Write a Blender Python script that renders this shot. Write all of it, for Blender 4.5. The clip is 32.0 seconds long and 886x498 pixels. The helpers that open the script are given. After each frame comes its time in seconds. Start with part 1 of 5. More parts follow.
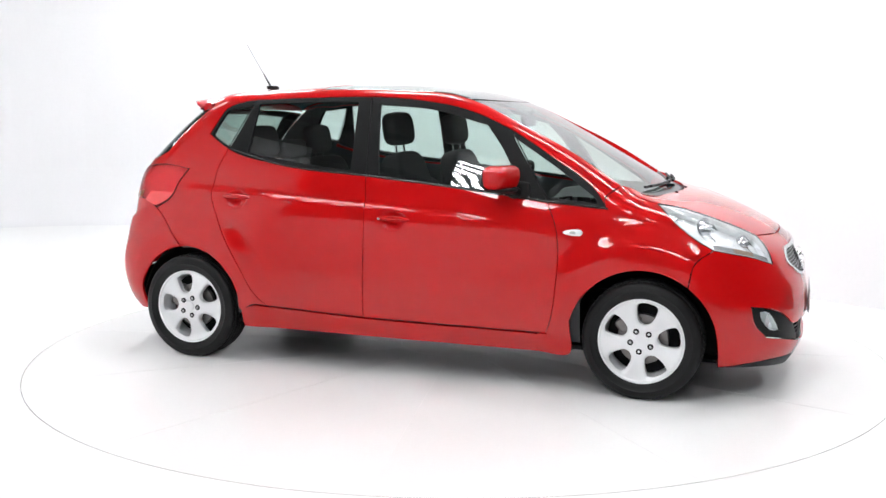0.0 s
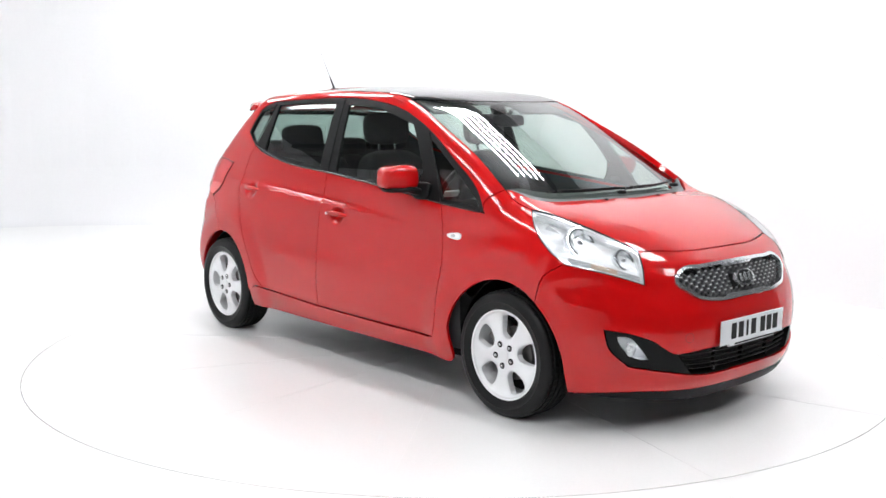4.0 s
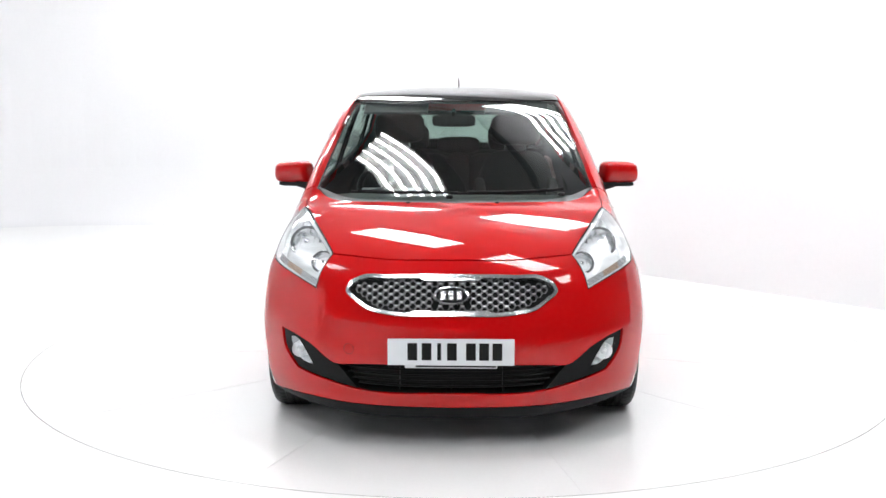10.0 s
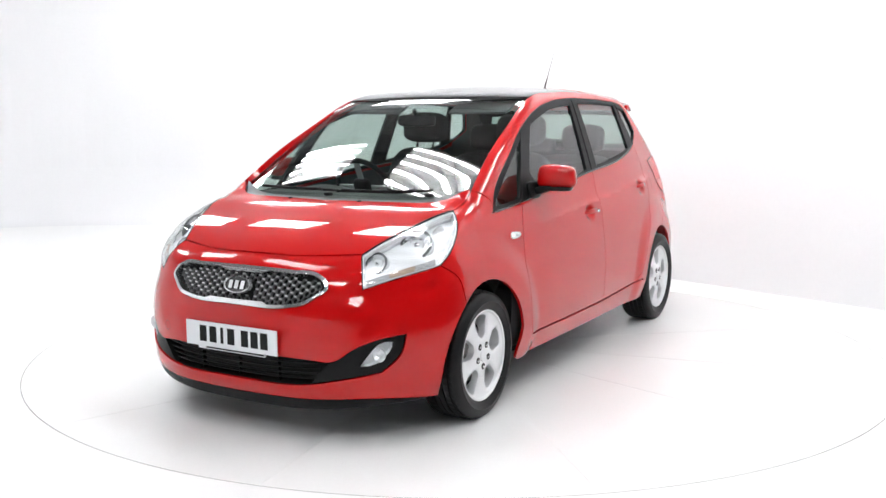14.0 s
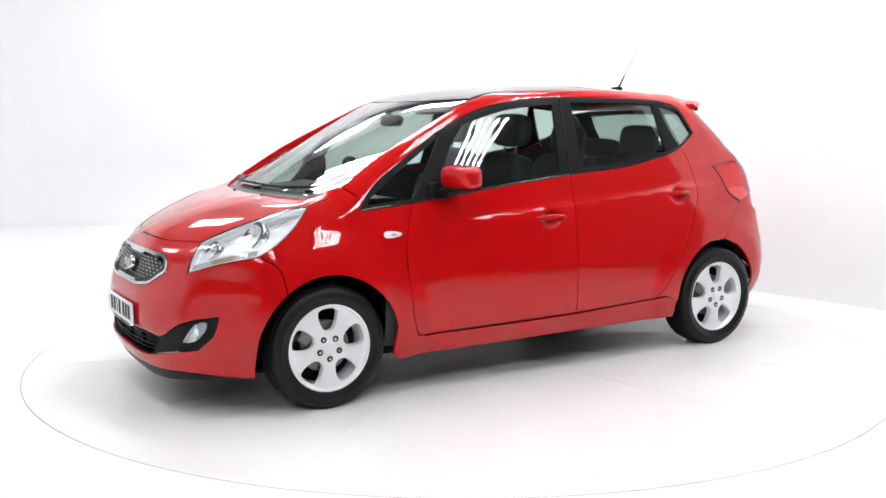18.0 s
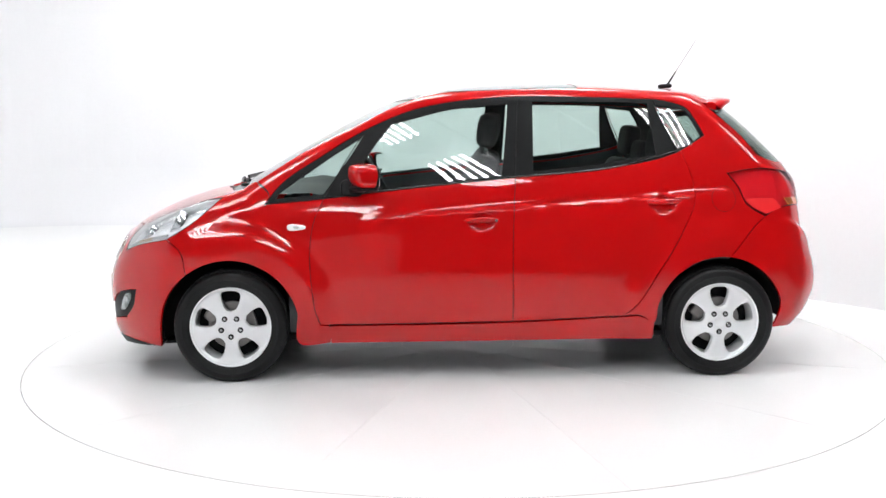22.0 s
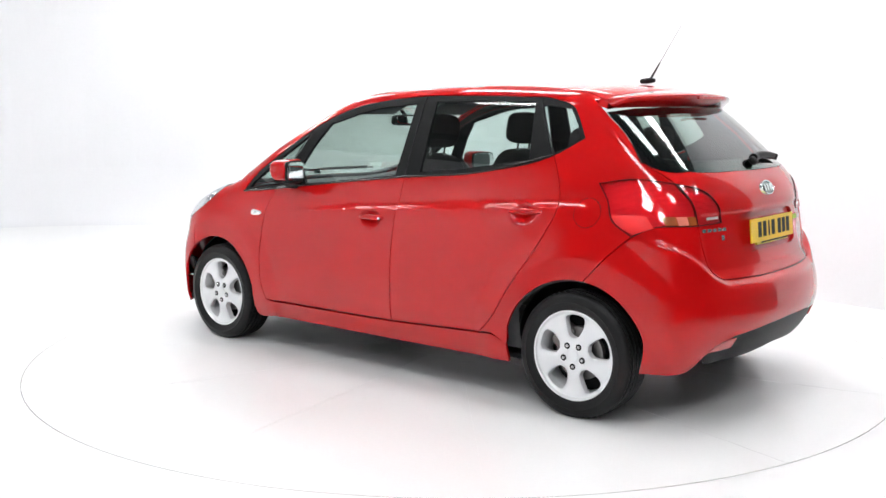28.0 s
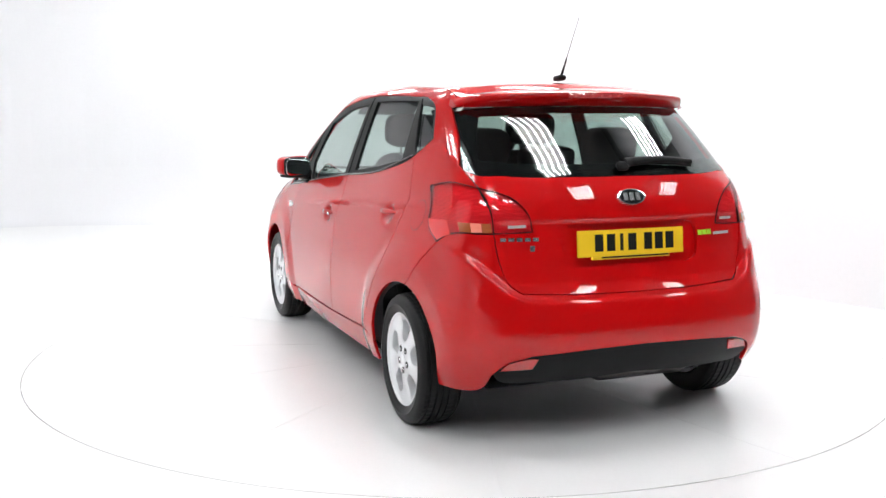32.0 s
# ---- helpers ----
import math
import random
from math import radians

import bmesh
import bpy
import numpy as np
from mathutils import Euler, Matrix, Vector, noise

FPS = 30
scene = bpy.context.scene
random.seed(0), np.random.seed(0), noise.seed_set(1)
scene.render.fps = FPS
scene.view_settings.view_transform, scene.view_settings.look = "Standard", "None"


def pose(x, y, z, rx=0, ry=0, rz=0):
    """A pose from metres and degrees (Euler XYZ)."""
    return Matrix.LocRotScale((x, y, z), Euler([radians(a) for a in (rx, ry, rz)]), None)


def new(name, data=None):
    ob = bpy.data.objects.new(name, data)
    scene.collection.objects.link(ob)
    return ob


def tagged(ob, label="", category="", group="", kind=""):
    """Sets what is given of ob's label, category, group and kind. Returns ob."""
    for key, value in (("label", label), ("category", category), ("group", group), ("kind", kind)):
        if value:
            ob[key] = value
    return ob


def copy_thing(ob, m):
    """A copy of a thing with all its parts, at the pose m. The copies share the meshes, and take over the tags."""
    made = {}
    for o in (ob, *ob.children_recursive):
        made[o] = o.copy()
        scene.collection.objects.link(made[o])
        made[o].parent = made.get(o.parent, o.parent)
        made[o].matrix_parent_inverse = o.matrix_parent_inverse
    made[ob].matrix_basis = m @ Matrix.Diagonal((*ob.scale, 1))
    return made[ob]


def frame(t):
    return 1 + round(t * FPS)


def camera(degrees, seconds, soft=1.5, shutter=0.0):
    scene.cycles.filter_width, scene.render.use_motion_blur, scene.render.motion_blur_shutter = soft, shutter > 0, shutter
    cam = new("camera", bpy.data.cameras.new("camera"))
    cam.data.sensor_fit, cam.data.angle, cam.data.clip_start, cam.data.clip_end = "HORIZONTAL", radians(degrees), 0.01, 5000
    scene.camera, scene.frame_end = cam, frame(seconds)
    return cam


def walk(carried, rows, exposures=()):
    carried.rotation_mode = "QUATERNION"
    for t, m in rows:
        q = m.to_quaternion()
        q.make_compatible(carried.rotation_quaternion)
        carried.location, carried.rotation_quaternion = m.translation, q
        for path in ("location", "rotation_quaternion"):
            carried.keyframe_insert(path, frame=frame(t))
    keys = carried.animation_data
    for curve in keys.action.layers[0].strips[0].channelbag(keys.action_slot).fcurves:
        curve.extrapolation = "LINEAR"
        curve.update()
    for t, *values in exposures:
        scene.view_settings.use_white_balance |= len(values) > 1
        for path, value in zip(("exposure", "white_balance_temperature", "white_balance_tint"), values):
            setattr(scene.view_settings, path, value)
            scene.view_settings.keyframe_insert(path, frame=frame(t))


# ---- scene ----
# ---------------------------------------------------------------- camera (on a tripod, it stands still)
cam = camera(48.957, 32.0, 1.5)
EYE = (0.0, -5.9229, 1.3948)
YAW, PITCH, ROLL = -0.8744, -7.7523, 0.01
CAM = pose(*EYE, 90 + PITCH, 0, -YAW)
walk(cam, [(0.0, CAM), (32.0, CAM)])
scene.view_settings.exposure = 0.0

# ---------------------------------------------------------------- world: nothing but dim hall air outside the white studio
world = bpy.data.worlds.new("hall")
scene.world = world
world.use_nodes = True
world.node_tree.nodes["Background"].inputs[0].default_value = (0.9, 0.95, 1.0, 1)
world.node_tree.nodes["Background"].inputs[1].default_value = 0.3
# ---------------------------------------------------------------- materials
def material(name, color=(0.8, 0.8, 0.8), rough=0.5, metal=0.0, coat=0.0, emit=None, strength=0.0, spec=0.5):
    m = bpy.data.materials.new(name)
    m.use_nodes = True
    b = m.node_tree.nodes["Principled BSDF"]
    b.inputs["Base Color"].default_value = (*color, 1)
    b.inputs["Roughness"].default_value = rough
    b.inputs["Metallic"].default_value = metal
    b.inputs["Coat Weight"].default_value = coat
    b.inputs["Coat Roughness"].default_value = 0.008
    b.inputs["Specular IOR Level"].default_value = spec
    if emit:
        b.inputs["Emission Color"].default_value = (*emit, 1)
        b.inputs["Emission Strength"].default_value = strength
    return m


def grain(m, scale=200.0, amount=0.1, bump=0.0, big=8.0, dist=0.001):
    """Two scales of tone variation and a fine relief, in object space."""
    t = m.node_tree
    b = t.nodes["Principled BSDF"]
    co = t.nodes.new("ShaderNodeTexCoord")
    n1, n2 = t.nodes.new("ShaderNodeTexNoise"), t.nodes.new("ShaderNodeTexNoise")
    for n, s in ((n1, scale), (n2, big)):
        n.inputs["Scale"].default_value = s
        n.inputs["Detail"].default_value = 4
        t.links.new(co.outputs["Object"], n.inputs["Vector"])
    add = t.nodes.new("ShaderNodeMath")
    add.operation = "ADD"
    t.links.new(n1.outputs["Fac"], add.inputs[0])
    t.links.new(n2.outputs["Fac"], add.inputs[1])
    mr = t.nodes.new("ShaderNodeMapRange")
    mr.inputs["From Min"].default_value, mr.inputs["From Max"].default_value = 0.6, 1.4
    mr.inputs["To Min"].default_value, mr.inputs["To Max"].default_value = 1 - amount, 1 + amount
    t.links.new(add.outputs[0], mr.inputs["Value"])
    mul = t.nodes.new("ShaderNodeVectorMath")
    mul.operation = "SCALE"
    mul.inputs[0].default_value = b.inputs["Base Color"].default_value[:3]
    t.links.new(mr.outputs["Result"], mul.inputs["Scale"])
    t.links.new(mul.outputs[0], b.inputs["Base Color"])
    if bump:
        bp = t.nodes.new("ShaderNodeBump")
        bp.inputs["Strength"].default_value = bump
        bp.inputs["Distance"].default_value = dist
        t.links.new(n1.outputs["Fac"], bp.inputs["Height"])
        t.links.new(bp.outputs[0], b.inputs["Normal"])
    return m


def pane(name, tint, ior=1.5, rough=0.0):
    """Clear or tinted sheet: what lies behind it, and a mirror gloss by Fresnel."""
    m = bpy.data.materials.new(name)
    m.use_nodes = True
    t = m.node_tree
    t.nodes.remove(t.nodes["Principled BSDF"])
    tr, gl, lw, mx = (t.nodes.new("ShaderNode" + k) for k in ("BsdfTransparent", "BsdfGlossy", "LayerWeight", "MixShader"))
    tr.inputs[0].default_value = (*tint, 1)
    gl.inputs["Roughness"].default_value = rough
    lw.inputs["Blend"].default_value = 0.5
    pw, mr = t.nodes.new("ShaderNodeMath"), t.nodes.new("ShaderNodeMapRange")
    pw.operation = "POWER"
    pw.inputs[1].default_value = 4.2
    f0 = 2 * ((ior - 1) / (ior + 1)) ** 2            # both faces of the sheet
    mr.inputs["To Min"].default_value = f0
    t.links.new(lw.outputs["Facing"], pw.inputs[0])
    t.links.new(pw.outputs[0], mr.inputs["Value"])
    t.links.new(mr.outputs["Result"], mx.inputs[0])
    t.links.new(tr.outputs[0], mx.inputs[1])
    t.links.new(gl.outputs[0], mx.inputs[2])
    t.links.new(mx.outputs[0], t.nodes["Material Output"].inputs[0])
    return m


PAINT = material("red_paint", (0.465, 0.0016, 0.0024), 0.42, 0.0, 1.0, spec=0.04)
PAINT.node_tree.nodes["Principled BSDF"].inputs["Coat IOR"].default_value = 1.48
grain(PAINT, 900, 0.03, 0, 3)
BLACK = grain(material("black_plastic", (0.0065, 0.0068, 0.007), 0.45, spec=0.14), 1500, 0.2, 0.15, 6, 0.0004)
GLOSSBLACK = material("gloss_black", (0.006, 0.006, 0.007), 0.08, 0, 0.6)
GREYTRIM = grain(material("grey_trim", (0.13, 0.135, 0.14), 0.5), 1200, 0.2, 0.2, 6, 0.0004)
LINER = grain(material("dark_liner", (0.010, 0.010, 0.011), 0.9, spec=0.1), 300, 0.3, 0.3, 8, 0.001)
RUBBER = grain(material("tyre_rubber", (0.0062, 0.0062, 0.0065), 0.45, spec=0.24), 260, 0.3, 0.25, 10, 0.0008)
ALLOY = grain(material("silver_alloy", (0.80, 0.81, 0.82), 0.32, 0.2, 0.4), 1400, 0.05, 0, 9)
STEEL = grain(material("brake_steel", (0.20, 0.19, 0.185), 0.35, 0.9), 500, 0.2, 0.1, 30, 0.0004)
RUST = grain(material("rusty_hub", (0.16, 0.08, 0.05), 0.7, 0.3), 200, 0.4, 0.3, 40, 0.0006)
CHROME = material("chrome", (0.74, 0.75, 0.76), 0.16, 0.92)
GLASS = pane("window_glass", (0.70, 0.80, 0.765), 1.56)
SCREEN = pane("windscreen_glass", (0.58, 0.67, 0.63), 1.52)
ROOFGLASS = pane("dark_roof_glass", (0.05, 0.055, 0.055), 1.5)
LENS = pane("clear_lens", (0.93, 0.95, 0.96), 1.45)
REDLENS = pane("red_lens", (0.97, 0.035, 0.055), 1.45)
REFLECTOR = material("reflector", (0.90, 0.91, 0.92), 0.16, 0.35)
SILVERTRIM = material("silver_trim", (0.55, 0.56, 0.57), 0.35, 0.5)
WHITEPLATE = grain(material("white_plate", (0.74, 0.76, 0.78), 0.4), 300, 0.04)
YELLOWPLATE = grain(material("yellow_plate", (0.80, 0.50, 0.01), 0.4), 300, 0.04)
WEB = material("grille_web", (0.15, 0.152, 0.155), 0.35, 0.5)
BOWL = material("lamp_bowl_metal", (0.80, 0.81, 0.82), 0.13, 0.95)
DARKRIM = material("lamp_rim_grey", (0.10, 0.102, 0.105), 0.35, 0.3)
INK = material("black_ink", (0.005, 0.005, 0.005), 0.5, spec=0.2)
LIME = material("lime_badge", (0.45, 0.72, 0.03), 0.4)
FABRIC = grain(material("dark_seat_cloth", (0.014, 0.0145, 0.015), 0.9), 700, 0.4, 0.5, 12, 0.001)
CABIN = grain(material("cabin_plastic", (0.032, 0.033, 0.035), 0.65), 900, 0.2, 0.25, 6, 0.0006)
MIRROR = material("mirror_glass", (0.85, 0.88, 0.88), 0.01, 1.0)
HEADLINERDARK = grain(material("grey_headliner", (0.11, 0.115, 0.12), 0.9), 900, 0.1, 0.2, 6, 0.0006)
AMBER = material("amber_lamp", (0.33, 0.075, 0.018), 0.25, 0, 0.8)
LAMPBACK = material("lamp_back", (0.93, 0.94, 0.95), 0.28, 0.1)
REARGLASS = pane("tinted_rear_glass", (0.36, 0.46, 0.42), 1.5)


def ribbed(name, hi, lo, scale=55.0):
    """A moulded lamp back; fine level colour bands paint its ribs' light and shade."""
    m = material(name, hi, 0.25, 0.1)
    t = m.node_tree
    co, wv, mx = t.nodes.new("ShaderNodeTexCoord"), t.nodes.new("ShaderNodeTexWave"), t.nodes.new("ShaderNodeMixRGB")
    wv.bands_direction = "Z"
    wv.inputs["Scale"].default_value = scale
    wv.inputs["Distortion"].default_value = 0.6
    mx.inputs[1].default_value, mx.inputs[2].default_value = (*lo, 1), (*hi, 1)
    t.links.new(co.outputs["Object"], wv.inputs["Vector"])
    t.links.new(wv.outputs["Fac"], mx.inputs[0])
    t.links.new(mx.outputs[0], t.nodes["Principled BSDF"].inputs["Base Color"])
    return m
# ---------------------------------------------------------------- studio: white floor, walls, roof with tube lamps
# The hall lies square to its long wall: U runs along it, V points to it.
U, V = Vector((0.674, -0.739, 0)), Vector((0.739, 0.674, 0))
WALLV, CORNERU, NEARV, FARU, ROOFZ = 3.005, -9.3, -8.2, 9.5, 4.25


def hall(u, v, z=0.0):
    return U * u + V * v + Vector((0, 0, z))


def put(name, verts, faces, mat=None, parent=None, label="", smooth=False):
    me = bpy.data.meshes.new(name)
    me.from_pydata([tuple(v) for v in verts], [], faces)
    me.update()
    if mat:
        me.materials.append(mat)
    if smooth:
        me.polygons.foreach_set("use_smooth", [True] * len(me.polygons))
    ob = new(name, me)
    if parent:
        ob.parent = parent
    if label:
        ob["label"] = label
    return ob


def box(name, m, sx, sy, sz, mat, parent=None, label="", bevel=0.0):
    """A box with bevelled edges, centred on the pose m."""
    bm = bmesh.new()
    bmesh.ops.create_cube(bm, size=1.0)
    bmesh.ops.scale(bm, vec=(sx, sy, sz), verts=bm.verts)
    if bevel:
        bmesh.ops.bevel(bm, geom=bm.edges[:], offset=bevel, segments=2, affect="EDGES", profile=0.6)
    bmesh.ops.transform(bm, matrix=m, verts=bm.verts)
    return part(name, bm, mat, parent, label)


def part(name, bm, mat, parent=None, label="", smooth=False):
    me = bpy.data.meshes.new(name)
    bm.normal_update()
    bm.to_mesh(me)
    bm.free()
    if mat:
        me.materials.append(mat)
    if smooth:
        me.polygons.foreach_set("use_smooth", [True] * len(me.polygons))
        me.set_sharp_from_angle(angle=radians(35))
    ob = new(name, me)
    if parent:
        ob.parent = parent
    if label:
        ob["label"] = label
    return ob


FLOOR = grain(material("white_floor", (0.81, 0.81, 0.805), 0.30, spec=0.35), 40, 0.015, 0.02, 1.2, 0.001)
DISC = grain(material("white_turntable", (0.81, 0.81, 0.805), 0.27, spec=0.35), 60, 0.02, 0.02, 2.0, 0.001)
# The hall's lack of light is put into this dark wall colour.
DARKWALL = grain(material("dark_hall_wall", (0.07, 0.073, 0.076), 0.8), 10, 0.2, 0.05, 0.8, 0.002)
WALL = grain(material("white_wall", (0.79, 0.79, 0.80), 0.7), 30, 0.015, 0.03, 0.8, 0.002)
ROOF = grain(material("roof_sheet", (0.11, 0.112, 0.115), 0.6), 20, 0.15, 0, 1.5)
SEAM = material("dark_seam", (0.17, 0.17, 0.168), 0.9, spec=0.1)
RTABLE, STUDIOU = 2.5005, 3.0

# floor: one sheet with a round hole for the turntable
def build_floor():
    n = 192
    ring = [(RTABLE * math.cos(2 * math.pi * i / n), RTABLE * math.sin(2 * math.pi * i / n), 0) for i in range(n)]
    low = [(x, y, -0.12) for x, y, _ in ring]
    far = []
    for i in range(n):
        a = 2 * math.pi * i / n
        d = Vector((math.cos(a), math.sin(a), 0))
        du, dv = d.dot(U), d.dot(V)
        k = min(((FARU if du > 0 else CORNERU) / du) if abs(du) > 1e-6 else 1e9, ((WALLV if dv > 0 else NEARV) / dv) if abs(dv) > 1e-6 else 1e9)
        far.append(tuple(d * k))
    # exact hall corners
    for u, v in ((FARU, WALLV), (FARU, NEARV), (CORNERU, WALLV), (CORNERU, NEARV)):
        c = hall(u, v)
        i = min(range(n), key=lambda j: (Vector(far[j]) - c).length)
        far[i] = tuple(c)
    faces = []
    for i in range(n):
        j = (i + 1) % n
        faces += [(i, j, 2 * n + j, 2 * n + i)[::-1], (i, n + i, n + j, j)[::-1]]
    f = put("floor", ring + low + far, faces, FLOOR)
    tagged(f, "glossy white painted studio floor around the turntable", "floor", kind="structure")


def slab(name, a, b, z0, z1, thick, mat):
    """A wall that stands on the line a-b, its thickness outward (to the right of a to b)."""
    d = (b - a).normalized()
    o = Vector((d.y, -d.x, 0)) * thick
    p = [a, b, b + o, a + o]
    v = [Vector((q.x, q.y, z)) for z in (z0, z1) for q in p]
    return put(name, v, [(3, 2, 1, 0), (4, 5, 6, 7), (0, 1, 5, 4), (1, 2, 6, 5), (2, 3, 7, 6), (3, 0, 4, 7)], mat)


def build_room():
    build_floor()
    R = 4.0
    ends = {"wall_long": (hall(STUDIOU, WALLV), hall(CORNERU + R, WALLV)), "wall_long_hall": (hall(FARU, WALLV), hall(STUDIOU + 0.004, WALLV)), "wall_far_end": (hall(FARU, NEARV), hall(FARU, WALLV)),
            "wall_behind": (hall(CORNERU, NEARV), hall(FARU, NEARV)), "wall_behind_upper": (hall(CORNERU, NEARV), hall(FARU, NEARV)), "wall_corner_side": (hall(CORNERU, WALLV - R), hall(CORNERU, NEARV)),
            # Side and return walls are added unseen, for pale reflections and brighter body sides.
            "wall_fill_side": (hall(CORNERU + 0.01, -5.9), hall(-0.7, -5.9)), "wall_fill_return": (hall(-0.704, -5.9), hall(-0.704, NEARV + 0.01))}
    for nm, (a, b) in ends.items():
        # The dark walls are unseen, added where the car reflects darkness.
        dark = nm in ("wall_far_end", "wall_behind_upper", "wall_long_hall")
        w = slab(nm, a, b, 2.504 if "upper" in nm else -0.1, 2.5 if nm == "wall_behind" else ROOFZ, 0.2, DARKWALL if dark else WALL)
        tagged(w, "dark hall wall out of view, unlit look in its colour" if dark else "plain matt white painted studio wall", "wall", kind="structure")
    vs, fs, n = [], [], 28
    for i in range(n + 1):
        a = math.pi / 2 * i / n
        for r in (R, R + 0.2):
            p = hall(CORNERU + R - r * math.sin(a), WALLV - R + r * math.cos(a))
            vs += [(p.x, p.y, -0.1), (p.x, p.y, ROOFZ)]
        if i:
            k = 4 * i
            fs += [(k - 4, k - 3, k + 1, k), (k - 2, k + 2, k + 3, k - 1), (k - 3, k - 1, k + 3, k + 1)]
    tagged(put("wall_cove", vs, fs, WALL, smooth=False), "white curved cove between two studio walls", "wall", kind="structure")
    # rounded foot of the cove and the corner side, down to the floor
    line = [hall(CORNERU, NEARV + 0.4)] + [hall(CORNERU, WALLV - R)] + [hall(CORNERU + R - R * math.sin(math.pi / 2 * (1 - i / n)), WALLV - R + R * math.cos(math.pi / 2 * (1 - i / n))) for i in range(1, n + 1)] + [hall(CORNERU + R + k, WALLV) for k in (1.0, 2.0, 3.0)]
    vs, fs, m, last = [], [], 10, len(line) - 1
    for i, p in enumerate(line):
        d = (line[min(i + 1, last)] - line[max(i - 1, 0)]).normalized()
        o = Vector((d.y, -d.x, 0))
        rad = 0.7 * min(1.0, (last - i) / 3) + 0.01
        for j in range(m + 1):
            a = math.pi / 2 * j / m
            q = p + o * (rad * (1 - math.sin(a)) + 0.001) + Vector((0, 0, rad * (1 - math.cos(a)) + 0.001))
            vs.append(q)
            if i and j:
                k = i * (m + 1) + j
                fs.append((k, k - 1, k - m - 2, k - m - 1))
    tagged(put("wall_foot", vs, fs, WALL, smooth=True), "white rounded foot of the studio wall", "wall", kind="structure")
    # corrugated roof: dark over the hall, pale sheets over the studio's back
    for nm, u0, u1, v0, v1, mat, lab in (("ceiling_hall", CORNERU, FARU, NEARV, 0.3, ROOF, "dark grey corrugated metal roof sheeting"), ("ceiling_hall_side", STUDIOU, FARU, 0.3, WALLV, ROOF, "dark grey corrugated metal roof sheeting"), ("ceiling_studio", CORNERU, STUDIOU, 0.3, WALLV, PALEROOF, "pale grey corrugated roof sheeting")):
        n = 150
        vs, fs = [], []
        for i in range(n + 1):
            u = u0 + (u1 - u0) * i / n
            z = ROOFZ + (0.04 if (i // 2) % 2 else 0.0)
            vs += [hall(u, v0, z), hall(u, v1, z)]
            if i:
                k = 2 * i
                fs.append((k - 2, k - 1, k + 1, k))
        tagged(put(nm, vs, fs, mat), lab, "ceiling", kind="structure")
    # purlins along the hall
    for k in range(9):
        v = NEARV + 0.9 + 1.2 * k
        a, b = hall(CORNERU + 0.1, v), hall(FARU - 0.1, v)
        c = (a + b) / 2
        tagged(box("trim_purlin", pose(c.x, c.y, ROOFZ - 0.055, 0, 0, math.degrees(math.atan2(U.y, U.x))), (b - a).length, 0.05, 0.10, PURLIN, bevel=0.004), "dark steel purlin under the roof sheets", "purlin", kind="structure")


PURLIN = material("dark_purlin", (0.03, 0.03, 0.032), 0.7)
PALEROOF = grain(material("pale_roof_sheet", (0.19, 0.192, 0.195), 0.6), 20, 0.1, 0, 1.5)
TUBE = material("lamp_tube", (1, 1, 1), 0.5, emit=(0.99, 1.0, 1.02), strength=31.5)
TRAY = material("white_lamp_tray", (0.86, 0.86, 0.86), 0.4)
HOUSING = material("lamp_bar", (0.2, 0.2, 0.2), 0.5)


def build_lamps():
    """Banks of five long tubes under the roof, in rows along the hall; the middle row has white trays."""
    turn = math.degrees(math.atan2(U.y, U.x))
    first = {}
    # Row -5.3 and the -6.0 bank of row -2.95 are added fill light.
    for v, us, tray in ((-5.3, (1.9, 4.6), False), (-2.95, (-6.0, -3.3, -0.7, 2.3, 4.7), False), (-0.22, (-6.0, -3.35, -0.7, 1.85, 4.7), True), (1.82, (-6.0, -3.35, -0.5, 2.05, 4.9), False)):
        for u in us:
            p = hall(u, v, ROOFZ - 0.22)
            m = pose(p.x, p.y, p.z, 0, 0, turn)
            if tray in first:
                copy_thing(first[tray], m)
                continue
            e = new("tube_lamp")
            e.matrix_basis = m
            tagged(e, "bank of five white fluorescent tubes in a white tray" if tray else "bank of five white fluorescent tubes under the roof", "ceiling lamp", "roof lamps")
            for s in (-0.66, 0.66):
                box("cross_bar", pose(s, 0, 0.05), 0.05, 0.50, 0.03, HOUSING, e, bevel=0.005)
                box("hanger", pose(s, 0, 0.14), 0.02, 0.02, 0.16, HOUSING, e)
            for i in range(5):
                box("tube", pose(0, (i - 2) * 0.115, 0.005), 1.60, 0.037, 0.026, TUBE, e, bevel=0.008)
            if tray:
                box("tray", pose(0, 0, 0.028), 1.62, 0.56, 0.012, TRAY, e, bevel=0.004)
            first[tray] = e


